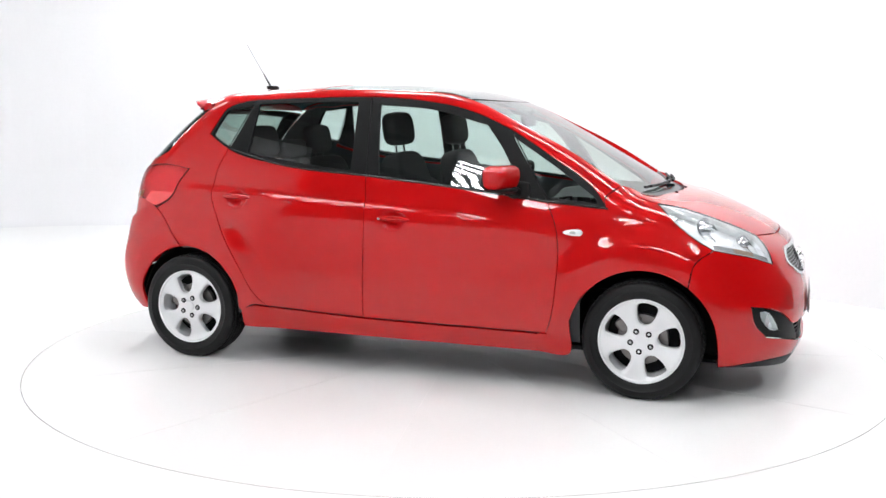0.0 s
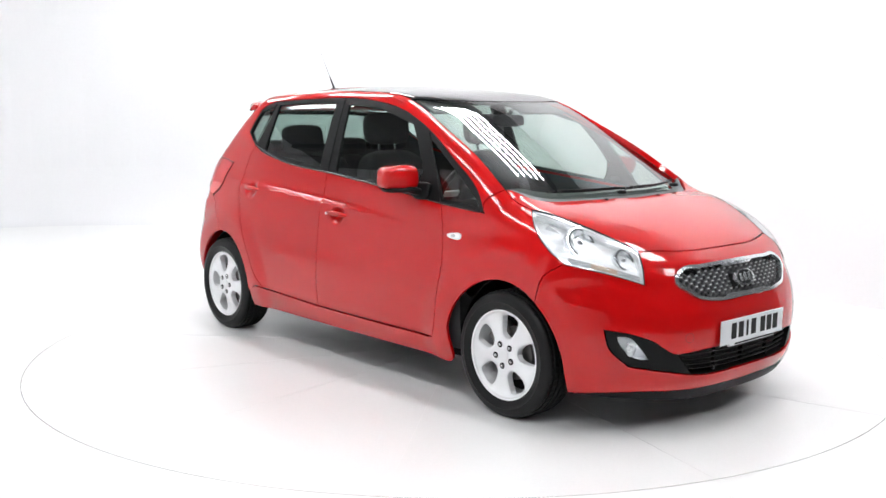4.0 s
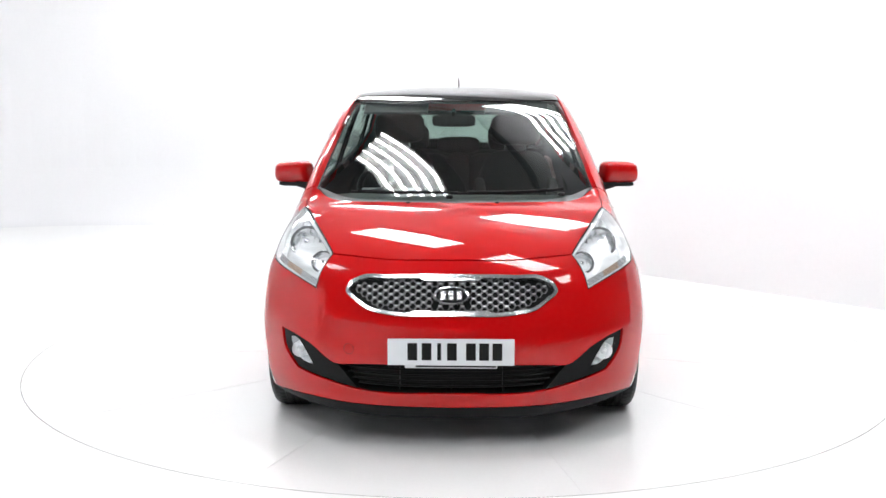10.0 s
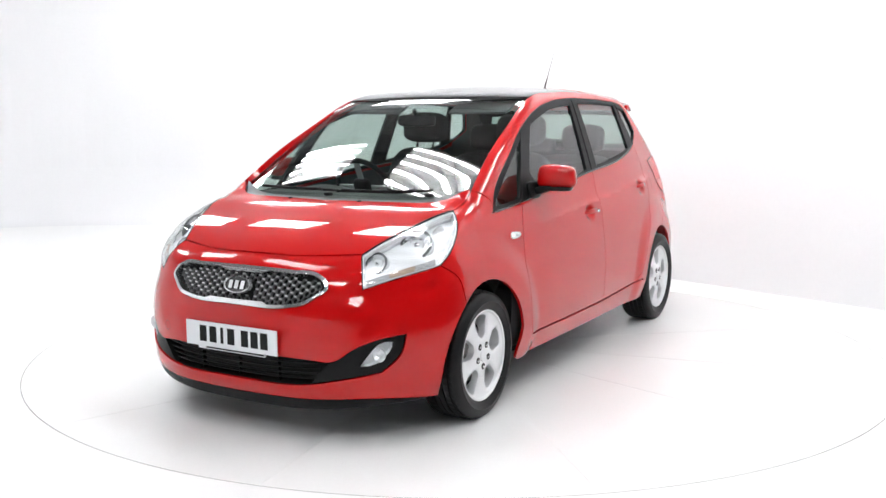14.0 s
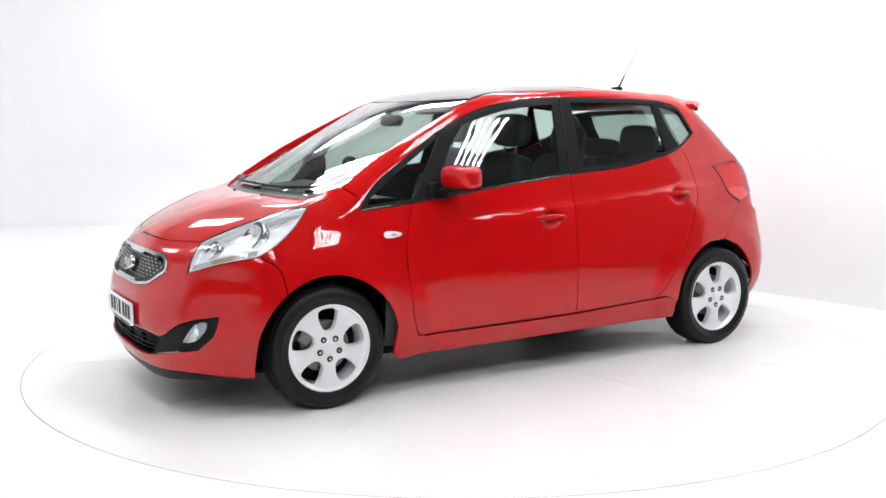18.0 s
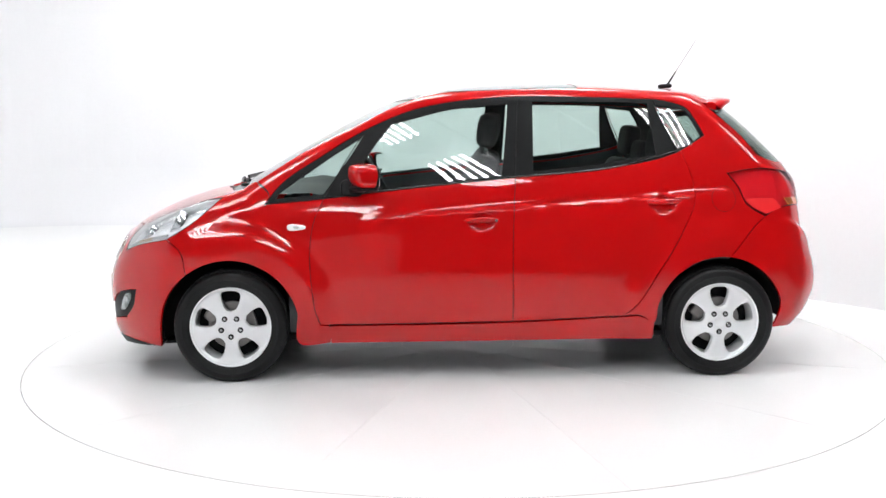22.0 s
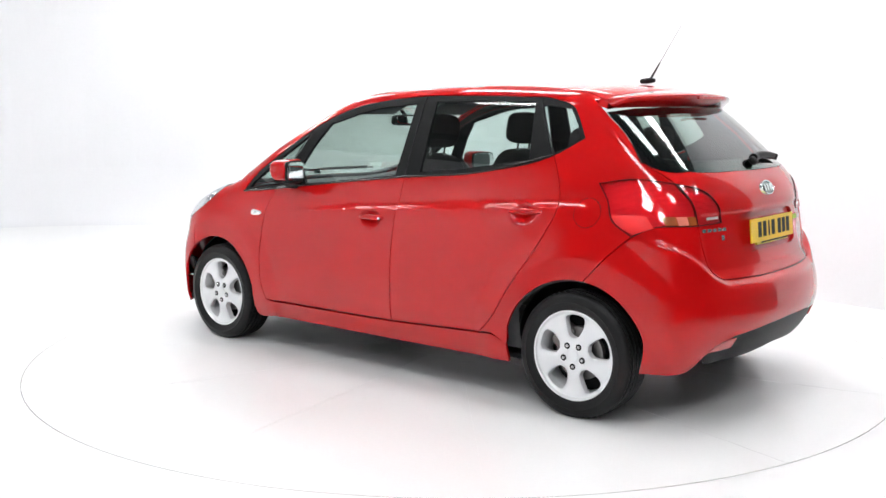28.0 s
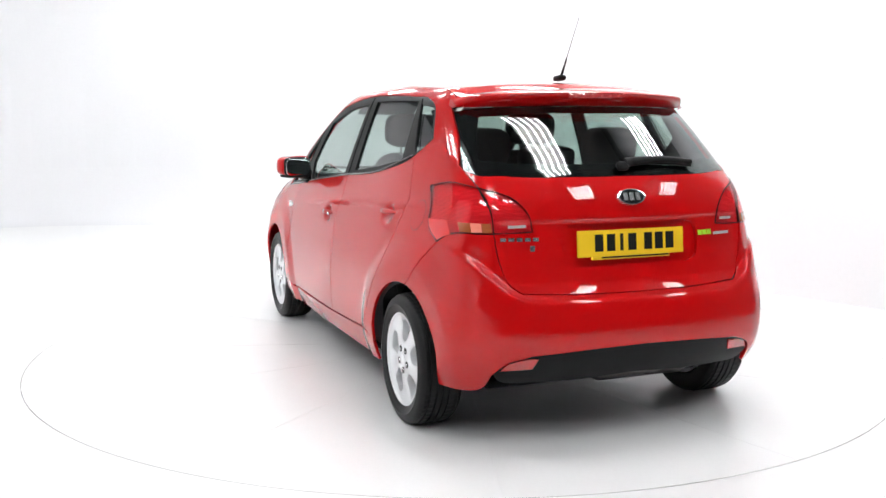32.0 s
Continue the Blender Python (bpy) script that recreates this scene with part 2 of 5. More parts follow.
def build_turntable():
    n = 160
    e = new("turntable")
    tagged(e, "round white car turntable set flush in the floor", "turntable")
    r = RTABLE - 0.003
    vs = [(0, 0, 0)] + [(r * math.cos(2 * math.pi * i / n), r * math.sin(2 * math.pi * i / n), 0) for i in range(n)]
    vs += [(r * math.cos(2 * math.pi * i / n), r * math.sin(2 * math.pi * i / n), -0.06) for i in range(n)]
    fs = [(0, 1 + i, 1 + (i + 1) % n) for i in range(n)] + [(1 + i, 1 + n + i, 1 + n + (i + 1) % n, 1 + (i + 1) % n) for i in range(n)]
    put("platform", vs, fs, DISC, e)
    ring = [((r + d) * math.cos(2 * math.pi * i / n), (r + d) * math.sin(2 * math.pi * i / n), -0.003) for d in (-0.0012, 0.0018) for i in range(n)]
    put("edge_gap", [(x, y, z + 0.0034) for x, y, z in ring], [(i, n + i, n + (i + 1) % n, (i + 1) % n) for i in range(n)], SEAM, e)
    # seams between the segments, and the round hub cover
    for k in range(12):
        a = 2 * math.pi * k / 12 + 0.2
        m = Matrix.Rotation(a, 4, "Z") @ pose((0.35 + r) / 2, 0, 0.0012)
        box("seam", m, r - 0.35, 0.0016, 0.0006, SEAMLIGHT, e)
    bm = bmesh.new()
    for rr, z in ((0.35, 0.0015), (0.344, 0.0015)):
        bmesh.ops.create_circle(bm, segments=64, radius=rr)
    bmesh.ops.translate(bm, vec=(0, 0, 0.0018), verts=bm.verts)
    bmesh.ops.bridge_loops(bm, edges=bm.edges[:])
    part("hub_ring", bm, SEAMLIGHT, e)
    return e


SEAMLIGHT = material("pale_seam", (0.70, 0.70, 0.695), 0.6)
build_room()
build_lamps()
turntable = build_turntable()
# ---------------------------------------------------------------- body form: side, nose, tail and top curves, blended
def spl(x, pts):
    """Smooth curve through (x, value) knots."""
    p = np.asarray(pts, float)
    X, V = p[:, 0], p[:, 1]
    d = np.diff(V) / np.diff(X)
    m = np.empty_like(V)
    m[0], m[-1] = d[0], d[-1]
    w = np.diff(X)
    m[1:-1] = (d[:-1] * w[1:] + d[1:] * w[:-1]) / (w[1:] + w[:-1])
    x = np.asarray(x, float)
    i = np.clip(np.searchsorted(X, x) - 1, 0, len(X) - 2)
    h = X[i + 1] - X[i]
    t = (x - X[i]) / h
    tc = np.clip(t, 0, 1)
    r = ((2 * tc**3 - 3 * tc**2 + 1) * V[i] + (tc**3 - 2 * tc**2 + tc) * h * m[i]
         + (3 * tc**2 - 2 * tc**3) * V[i + 1] + (tc**3 - tc**2) * h * m[i + 1])
    return r + np.where(t > 1, (t - 1) * h * m[i + 1], 0) + np.where(t < 0, t * h * m[i], 0)

def smax(a, b, k):
    h = np.maximum(k - np.abs(a - b), 0) / k
    return np.maximum(a, b) + h * h * k / 4

TOP = [(-1.8, 1.444), (-1.41, 1.535), (-0.98, 1.569), (-0.42, 1.586), (0.05, 1.564), (0.29, 1.529), (0.51, 1.458), (0.70, 1.3615), (0.90, 1.2535), (1.10, 1.1395), (1.20, 1.081), (1.335, 1.003), (1.40, 0.990), (1.50, 0.9695), (1.6, 0.9405), (1.75, 0.885), (1.88, 0.818), (1.97, 0.753), (2.1, 0.60)]
SIDE = [(0.1, 0.784), (0.2, 0.824), (0.32, 0.862), (0.47, 0.873), (0.62, 0.869), (0.75, 0.854), (0.86, 0.838), (1.067, 0.772), (1.3, 0.693), (1.502, 0.616), (1.62, 0.564)]
NOSE = [(0.05, 1.933), (0.13, 1.996), (0.22, 2.052), (0.34, 2.069), (0.46, 2.074), (0.57, 2.054), (0.66, 2.017), (0.735, 1.998), (0.8, 1.961), (0.95, 1.812), (1.6, 1.206)]
TAIL = [(0.1, -1.759), (0.22, -1.851), (0.33, -1.94), (0.46, -1.987), (0.58, -1.979), (0.66, -1.955), (0.74, -1.935), (0.93, -1.9), (1.04, -1.874), (1.13, -1.825), (1.2, -1.764), (1.46, -1.498), (1.7, -1.214)]

CF = 0.7077
PF = 3.443
CR = 0.2999
PR = 2.565
RT_ = 0.0474
FT = 0.0205
RG, RGY, RGW = 0.005, 0.66, 0.20                  # raised edges of the bonnet
SWEEP, PILLAR = 0.20, 0.026                      # sweep of the roof and screen, proud windscreen pillars
HC, HQ = 0.12, 0.10                              # its crown and sweep
KF = 0.04936
KR = 0.1364

def table(pts, w, lo, hi):
    """The curve through the knots, evened out over +-w, on a fine grid."""
    x = np.arange(lo, hi, 0.001)
    return x, sum(k * spl(x + w * o, pts) for o, k in ((-1.0, .1), (-.5, .22), (0.0, .36), (.5, .22), (1.0, .1)))


SCREENX = 1.335                                  # foot of the windscreen, where the top line breaks
TOPW, TOPH = table([p for p in TOP if p[0] <= SCREENX], .08, -3.0, 3.5), table([p for p in TOP if p[0] >= SCREENX], .05, -3.0, 3.5)
TOPT = (TOPW[0], np.where(TOPW[0] < SCREENX, TOPW[1], TOPH[1]))
SIDET = table(SIDE, .05, -0.6, 2.6)
NOSET, TAILT = table(NOSE, .02, -0.6, 2.6), table(TAIL, .02, -0.6, 2.6)


def at(x, tab):
    return np.interp(x, tab[0], tab[1])


def ease(t):
    t = np.clip(t, 0, 1)
    return t * t * (3 - 2 * t)


def side_y(x, z):
    y = at(z, SIDET)
    up = 0.5 + 0.5 * np.tanh((z - 0.80) / 0.19)
    y = y - FT * up * np.clip((x - 0.3) / 0.8, 0, 2) ** 2
    y = y - RT_ * np.clip((-x - 0.8) / 0.75, 0, 2) ** 2
    y = y + 0.004 - 0.010 * np.minimum(np.abs(x), 1.3) ** 2
    for cx in (1.308, -1.308):                       # wheel arch flares
        r = np.hypot(x - cx, z - 0.29)
        y = y + 0.019 * (1 - ease((r - 0.45) / 0.14)) * ease((r - 0.2) / 0.1)
    for hx, hz in ((-0.015, 0.848), (-0.997, 0.932)):  # dents behind the door handles
        y = y - 0.022 * np.exp(-((np.hypot((x - hx) / 0.055, (z - hz) / 0.040)) ** 4))
    zc = 0.898 - 0.066 * x                           # crease through the handles, a hollow above it
    h = np.maximum(z - zc, 0)
    y = y - 0.0165 * (1 - np.exp(-h / 0.022)) * np.exp(-(h / 0.080) ** 2) * ease((x + 1.45) / 0.35) * ease((0.80 - x) / 0.9)
    return y

def body(x, y, z):
    x, y, z = np.broadcast_arrays(np.asarray(x, float), np.abs(np.asarray(y, float)), np.asarray(z, float))
    a = y - side_y(x, z)
    yc = np.minimum(y, 1.0)
    b = (x - at(z, NOSET) + CF * yc**PF) / np.sqrt(1 + (CF * PF * yc**(PF-1)) ** 2)
    c = (at(z, TAILT) + CR * yc**PR + 0.5 * np.clip(z - 1.05, 0, 1) * yc**2 - x) / np.sqrt(1 + (CR * PR * yc**(PR-1)) ** 2)
    zb = 0.655 + 0.205 * ease((y - 0.48) / 0.34)      # shelf of the rear bumper below the tailgate
    c = c - 0.014 * np.tanh((zb - z) / 0.018)
    c = c + 0.0045 * (1 + np.tanh((0.962 - z) / 0.009)) * ease((z - 0.67) / 0.05) * ease((0.63 - y) / 0.06)   # fold above the plate
    q = x + (SWEEP + HQ * ease((x - 1.2) / 0.5)) * yc**2 * ease((x + 0.2) / 0.6)
    e = 0.02
    sl = (at(q + e, TOPT) - at(q - e, TOPT)) / (2 * e)
    ridge = RG * np.exp(-((y - RGY) / RGW) ** 2) * ease((q - 1.16) / 0.42) * ease((2.05 - x) / 0.5)
    ridge = ridge + PILLAR * np.exp(-((y - 0.70) / 0.16) ** 2) * ease((x - 0.45) / 0.55) * ease((1.36 - x) / 0.2)   # windscreen pillars
    d = (z - at(q, TOPT) + 0.11 * yc**2 * (0.12 + (HC - 0.12) * ease((x - 1.2) / 0.4) + 0.88 * ease((0.35 - x) / 0.5)) - ridge) / np.sqrt(1 + sl**2)
    k = 0.07 + 0.035 * ease((x - 0.85) / 0.5)
    f = smax(a, d, k)
    f = smax(f, b, KF)
    return smax(f, c, KR)

def grad(P):
    e = 2e-3
    x, y, z = P[:, 0], P[:, 1], P[:, 2]
    g = np.stack([body(x + e, y, z) - body(x - e, y, z), body(x, y + e, z) - body(x, y - e, z), body(x, y, z + e) - body(x, y, z - e)], -1)
    g[np.abs(y) < 1e-6, 1] = 0
    return g / np.linalg.norm(g, axis=1)[:, None]

def shoot(o, d, r0, r1):
    """Where rays o + r d leave the body, r0 inside and r1 outside."""
    lo, hi = np.full(len(o), float(r0)), np.full(len(o), float(r1))
    for _ in range(34):
        m = (lo + hi) / 2
        p = o + d * m[:, None]
        out = body(p[:, 0], p[:, 1], p[:, 2]) > 0
        hi = np.where(out, m, hi)
        lo = np.where(out, lo, m)
    return o + d * lo[:, None]
# ---------------------------------------------------------------- panels: outlines in a chart of the body, lifted on to it
from mathutils import geometry
ARC = 0.85
BELT, TOPC, RAIL, FRONT, REAR = "belt", "top", "rail", "front", "rear"


def lift(chart, uv):
    """Points of the body's surface for chart coordinates (left half)."""
    uv = np.asarray(uv, float)
    u, v = uv[:, 0], uv[:, 1]
    z0 = np.zeros_like(u)
    if chart == BELT:                                # round the body at height v
        psi = np.clip((np.abs(u) - 1) / ARC, 0, math.pi / 2)
        o = np.stack([np.clip(u, -1, 1), z0, v], -1)
        d = np.stack([np.sin(psi) * np.sign(u), np.cos(psi), z0], -1)
        return shoot(o, d, 0, 1.6)
    if chart == TOPC:
        return shoot(np.stack([u, v, z0 + 0.55], -1), np.stack([z0, z0, z0 + 1], -1), 0, 1.4)
    if chart == RAIL:                                # round a line inside the cabin
        a = v / 0.6
        return shoot(np.stack([u, z0 + 0.3, z0 + 0.85], -1), np.stack([z0, np.cos(a), np.sin(a)], -1), 0, 1.4)
    s = 1.0 if chart == FRONT else -1.0
    return shoot(np.stack([z0 + s, u, v], -1), np.stack([z0 + s, z0, z0], -1), 0, 1.6)


def chart_of(chart, P):
    P = np.asarray(P, float)
    x, y, z = P[:, 0], P[:, 1], P[:, 2]
    if chart == BELT:
        psi = np.arctan2(np.maximum(np.abs(x) - 1, 0), y)
        return np.stack([np.where(np.abs(x) <= 1, x, np.sign(x) * (1 + ARC * psi)), z], -1)
    if chart == TOPC:
        return np.stack([x, y], -1)
    if chart == RAIL:
        return np.stack([x, 0.6 * np.arctan2(z - 0.85, y - 0.3)], -1)
    return np.stack([y, z], -1)


def curve(pts, step=0.02):
    """A smooth run of chart points through the given ones."""
    p = np.asarray(pts, float)
    if len(p) == 2:
        n = max(2, int(np.linalg.norm(p[1] - p[0]) / step) + 1)
        return p[0] + (p[1] - p[0]) * np.linspace(0, 1, n)[:, None]
    s = np.concatenate([[0], np.cumsum(np.linalg.norm(np.diff(p, axis=0), axis=1))])
    t = np.linspace(0, s[-1], max(3, int(s[-1] / step) + 1))
    return np.stack([spl(t, np.stack([s, p[:, k]], -1)) for k in (0, 1)], -1)


def S(*xz):
    """Body points of the side at the given x, z."""
    q = np.asarray(xz, float)
    z0 = np.zeros(len(q))
    return shoot(np.stack([q[:, 0], z0, q[:, 1]], -1), np.stack([z0, z0 + 1, z0], -1), 0, 1.2)


def Fy(*yz):
    return lift(FRONT, yz)


def Ry(*yz):
    return lift(REAR, yz)


def Tx(*xy):
    return lift(TOPC, xy)


def outline(chart, *runs):
    """A closed outline from runs of body points; corners lie where two runs meet."""
    out = []
    for r in runs:
        c = curve(chart_of(chart, r))
        if out and np.linalg.norm(out[-1] - c[0]) < 1e-4:
            c = c[1:]
        out += list(c)
    if np.linalg.norm(out[-1] - out[0]) < 1e-4:
        out = out[:-1]
    return np.asarray(out)


def area(p):
    x, y = p[:, 0], p[:, 1]
    return 0.5 * np.sum(x * np.roll(y, -1) - np.roll(x, -1) * y)


def shrink(p, g):
    """The outline moved inward by g."""
    if g == 0:
        return p
    if area(p) < 0:
        p = p[::-1]
    d = np.roll(p, -1, 0) - p
    d /= np.linalg.norm(d, axis=1)[:, None] + 1e-12
    n = np.stack([-d[:, 1], d[:, 0]], -1)
    m = n + np.roll(n, 1, 0)
    m /= np.maximum((m * m).sum(1), 0.8)[:, None] / 2
    return p + m * g


def inside(poly, q):
    x, y = q[:, 0][:, None], q[:, 1][:, None]
    x1, y1 = poly[:, 0], poly[:, 1]
    x2, y2 = np.roll(x1, -1), np.roll(y1, -1)
    c = (y1 > y) != (y2 > y)
    xi = (x2 - x1) * (y - y1) / np.where(y2 == y1, 1e-12, y2 - y1) + x1
    return (np.sum(c & (x < xi), 1) % 2) == 1


def sheet(chart, poly, holes=(), gap=0.0020, res=0.026, off=0.0, depth=0.014, join=False, right=False):
    """Vertices, normals and faces of a panel with folded edges."""
    first = shrink(poly, gap)
    if join:                                         # the middle of the car stays shut
        src = poly if area(poly) > 0 or gap == 0 else poly[::-1]
        k, mid = (1, 0.0) if chart == TOPC else ((0, 1 + ARC * math.pi / 2) if chart == BELT else (0, 0.0))
        on = np.abs(np.abs(src[:, k]) - mid) < 1e-4
        first[on, k] = src[on, k]
    loops = [first] + [shrink(h, -gap) if gap else h for h in holes]
    co, ed = [], []
    for lp in loops:
        b = len(co)
        co += [tuple(q) for q in lp]
        ed += [(b + i, b + (i + 1) % len(lp)) for i in range(len(lp))]
    nb = len(co)
    lo, hi = poly.min(0), poly.max(0)
    gx, gy = np.meshgrid(np.arange(lo[0] + res / 2, hi[0], res), np.arange(lo[1] + res / 2, hi[1], res * 0.87))
    gx[1::2] += res / 2
    g = np.stack([gx.ravel(), gy.ravel()], -1)
    if len(g):
        ok = inside(loops[0], g)
        for h in loops[1:]:
            ok &= ~inside(h, g)
        allb = np.asarray(co)
        g = g[ok]
        if len(g):
            dist = np.min(np.linalg.norm(g[:, None] - allb[None], axis=2), 1)
            g = g[dist > res * 0.45]
        co += [tuple(q) for q in g]
    r = geometry.delaunay_2d_cdt([Vector(q) for q in co], ed, [], 1, 1e-7)
    uv = np.array([tuple(q) for q in r[0]])
    tri = np.array([f[:3] for f in r[2]])
    c = uv[tri].mean(1)
    ok = inside(loops[0], c)
    for h in loops[1:]:
        ok &= ~inside(h, c)
    tri = tri[ok]
    P = lift(chart, uv)
    N = grad(P)
    P = P + N * off
    # face direction
    fn = np.cross(P[tri[:, 1]] - P[tri[:, 0]], P[tri[:, 2]] - P[tri[:, 0]])
    flip = (fn * N[tri[:, 0]]).sum(1) < 0
    tri[flip] = tri[flip][:, ::-1]
    faces = [tuple(f) for f in tri]
    if depth:
        cnt = {}
        for f in faces:
            for a, b in ((f[0], f[1]), (f[1], f[2]), (f[2], f[0])):
                cnt[(a, b)] = cnt.get((a, b), 0) + 1
        P, N = list(P), list(N)
        top, low = {}, {}
        for (a, b) in [e for e in cnt if (e[1], e[0]) not in cnt]:
            if join and abs(P[a][1]) < 2e-3 and abs(P[b][1]) < 2e-3:
                continue
            t = P[b] - P[a]
            side = np.cross(t, N[a])
            side /= np.linalg.norm(side) + 1e-12
            if depth < 0:
                side = -side
            for k in (a, b):
                if k not in top:
                    top[k] = len(P)
                    P.append(P[k]); N.append(side)
                    low[k] = len(P)
                    P.append(P[k] - N[k] * depth); N.append(side)
            faces.append((top[b], top[a], low[a], low[b]))
        P, N = np.array(P), np.array(N)
    if right or join:
        Q, M = P * [1, -1, 1], N * [1, -1, 1]
        fr = [tuple(reversed(f)) for f in faces]
        if right:
            return Q, M, fr
        k = len(P)
        return np.concatenate([P, Q]), np.concatenate([N, M]), faces + [tuple(i + k for i in f) for f in fr]
    return P, N, faces


def panel(name, chart, poly, mat, parent, label="", **kw):
    P, N, faces = sheet(chart, poly, **kw)
    me = bpy.data.meshes.new(name)
    me.from_pydata(P.tolist(), [], faces)
    me.materials.append(mat)
    me.polygons.foreach_set("use_smooth", [True] * len(me.polygons))
    me.normals_split_custom_set_from_vertices(N.tolist())
    me.update()
    ob = new(name, me)
    ob.parent = parent
    if label:
        ob["label"] = label
    return ob


def pair(name, chart, poly, mat, parent, label="", **kw):
    """The panel on both sides of the car."""
    return [panel(name, chart, poly, mat, parent, label, right=r, **kw) for r in (False, True)]


def on_arch(cx, x0, x1, n=15, r=0.365, cz=0.285):
    """Points (x, z) on the edge of a wheel arch between two x, over the top."""
    a0 = math.acos(max(-1, min(1, (x0 - cx) / r)))
    a1 = math.acos(max(-1, min(1, (x1 - cx) / r)))
    return [(cx + r * math.cos(a0 + (a1 - a0) * i / (n - 1)), cz + r * math.sin(a0 + (a1 - a0) * i / (n - 1))) for i in range(n)]
# ---------------------------------------------------------------- the car (x forward, y to its left, z up, origin on the ground)
car = new("car")
tagged(car, "small red five-door hatchback car with alloy wheels", "car")
FW, RW, HUBZ = 1.308, -1.308, 0.295
BL = [(1.12, .938), (.807, .967), (.567, .996), (-.15, 1.07), (-.75, 1.127), (-1.10, 1.212), (-1.245, 1.295)]
BT = [(1.12, .938), (1.058, 1.020), (.822, 1.188), (.547, 1.348), (.334, 1.432), (.09, 1.479), (-.215, 1.503), (-.52, 1.502),
      (-.823, 1.494), (-1.06, 1.475), (-1.16, 1.435), (-1.245, 1.295)]
BLC, BTC = curve(np.array(BL), .03), curve(np.array(BT), .03)


def along(c, x0, x1):
    """The dense window line c between two x, from x0 to x1."""
    x = c[::-1, 0]
    n = max(2, int(abs(x1 - x0) / .03) + 1)
    q = np.linspace(x0, x1, n)
    return [(float(a), float(np.interp(a, x, c[::-1, 1]))) for a in q]


ARCHF, ARCHR = on_arch(FW, 1.645, .955), on_arch(RW, -.96, -1.645)


def head(*p):
    return np.array(p, float)


# chart points used by several panels
HL_IN = Tx(*curve(np.array([(1.35, .705), (1.60, .61), (1.815, .515)]), .02))
HL_FRONT = head(HL_IN[-1], Fy((.578, .672))[0])
HL_LOW = np.array([Fy((.578, .672))[0], Fy((.68, .712))[0], S((1.635, .757))[0]])
HL_OUT = np.array([S((1.635, .757))[0], S((1.56, .80))[0], S((1.45, .88))[0], HL_IN[0]])
BUMPLINE = S((1.635, .757), (1.56, .70), ARCHF[3])
HOODFRONT = np.array([Fy((0, .794))[0], Fy((.25, .793))[0], HL_IN[-1]])
DOORF = S(along(BLC, .813, 0)[0], (.864, .852), (.884, .735), (.879, .527), (.853, .359), (.832, .305))
DOORR = S(along(BLC, -1.10, 0)[0], (-1.150, 1.103), (-1.172, .971), (-1.114, .826), (-.95, .562), (-.838, .393), (-.776, .339))
TL_TOP = np.array([S((-1.36, 1.092))[0], S((-1.55, 1.116))[0], Ry((.64, 1.10))[0]])
TL_TOPIN = np.array([Ry((.64, 1.10))[0], Ry((.53, 1.06))[0], Ry((.47, .99))[0], Ry((.455, .922))[0]])
TL_SPLIT = Ry((.64, 1.10), (.618, 1.0), (.615, .915))
TL_OUT = S((-1.36, 1.092), (-1.42, 1.01), (-1.45, .935), (-1.56, .862))
TL_LOW = np.array([S((-1.56, .862))[0], S((-1.63, .90))[0], Ry((.615, .915))[0]])
TL_LOWIN = Ry((.615, .915), (.53, .917), (.455, .922))
TG_SIDE = Ry((.615, .915), (.595, .785), (.56, .70), (.52, .672))
TG_LOW = Ry((.52, .672), (.25, .664), (0, .662))
RBUMPLINE = S((-1.56, .862), (-1.47, .78), ARCHR[8])
SPOIL = [(.0, 1.447), (.30, 1.443), (.55, 1.43), (.60, 1.42)]
RG_SIDE = np.array([Ry((.60, 1.42))[0], S((-1.45, 1.30))[0], S((-1.54, 1.19))[0]])
RG_LOW = np.array([S((-1.54, 1.19))[0], Ry((.655, 1.167))[0], Ry((.53, 1.149))[0], Ry((.22, 1.142))[0], Ry((0, 1.142))[0]])


GR = Fy((0, .741), (.257, .736), (.385, .727), (.43, .70), (.442, .672), (.40, .634), (.35, .602), (.27, .586), (0, .580))
INTAKE_LOW = Fy((0, .254), (.39, .266), (.50, .288), (.665, .322))
POD_OUT = Fy((.665, .322), (.728, .40), (.742, .483))
INTAKE_TOP = Fy((.742, .483), (.66, .464), (.595, .437), (.48, .368), (.40, .374), (0, .377))
RECESS = Ry((0, .945), (.15, .945), (.28, .944), (.318, .934), (.332, .908), (.330, .82), (.320, .792), (.29, .779), (.15, .777), (0, .777))


DOORS = {}


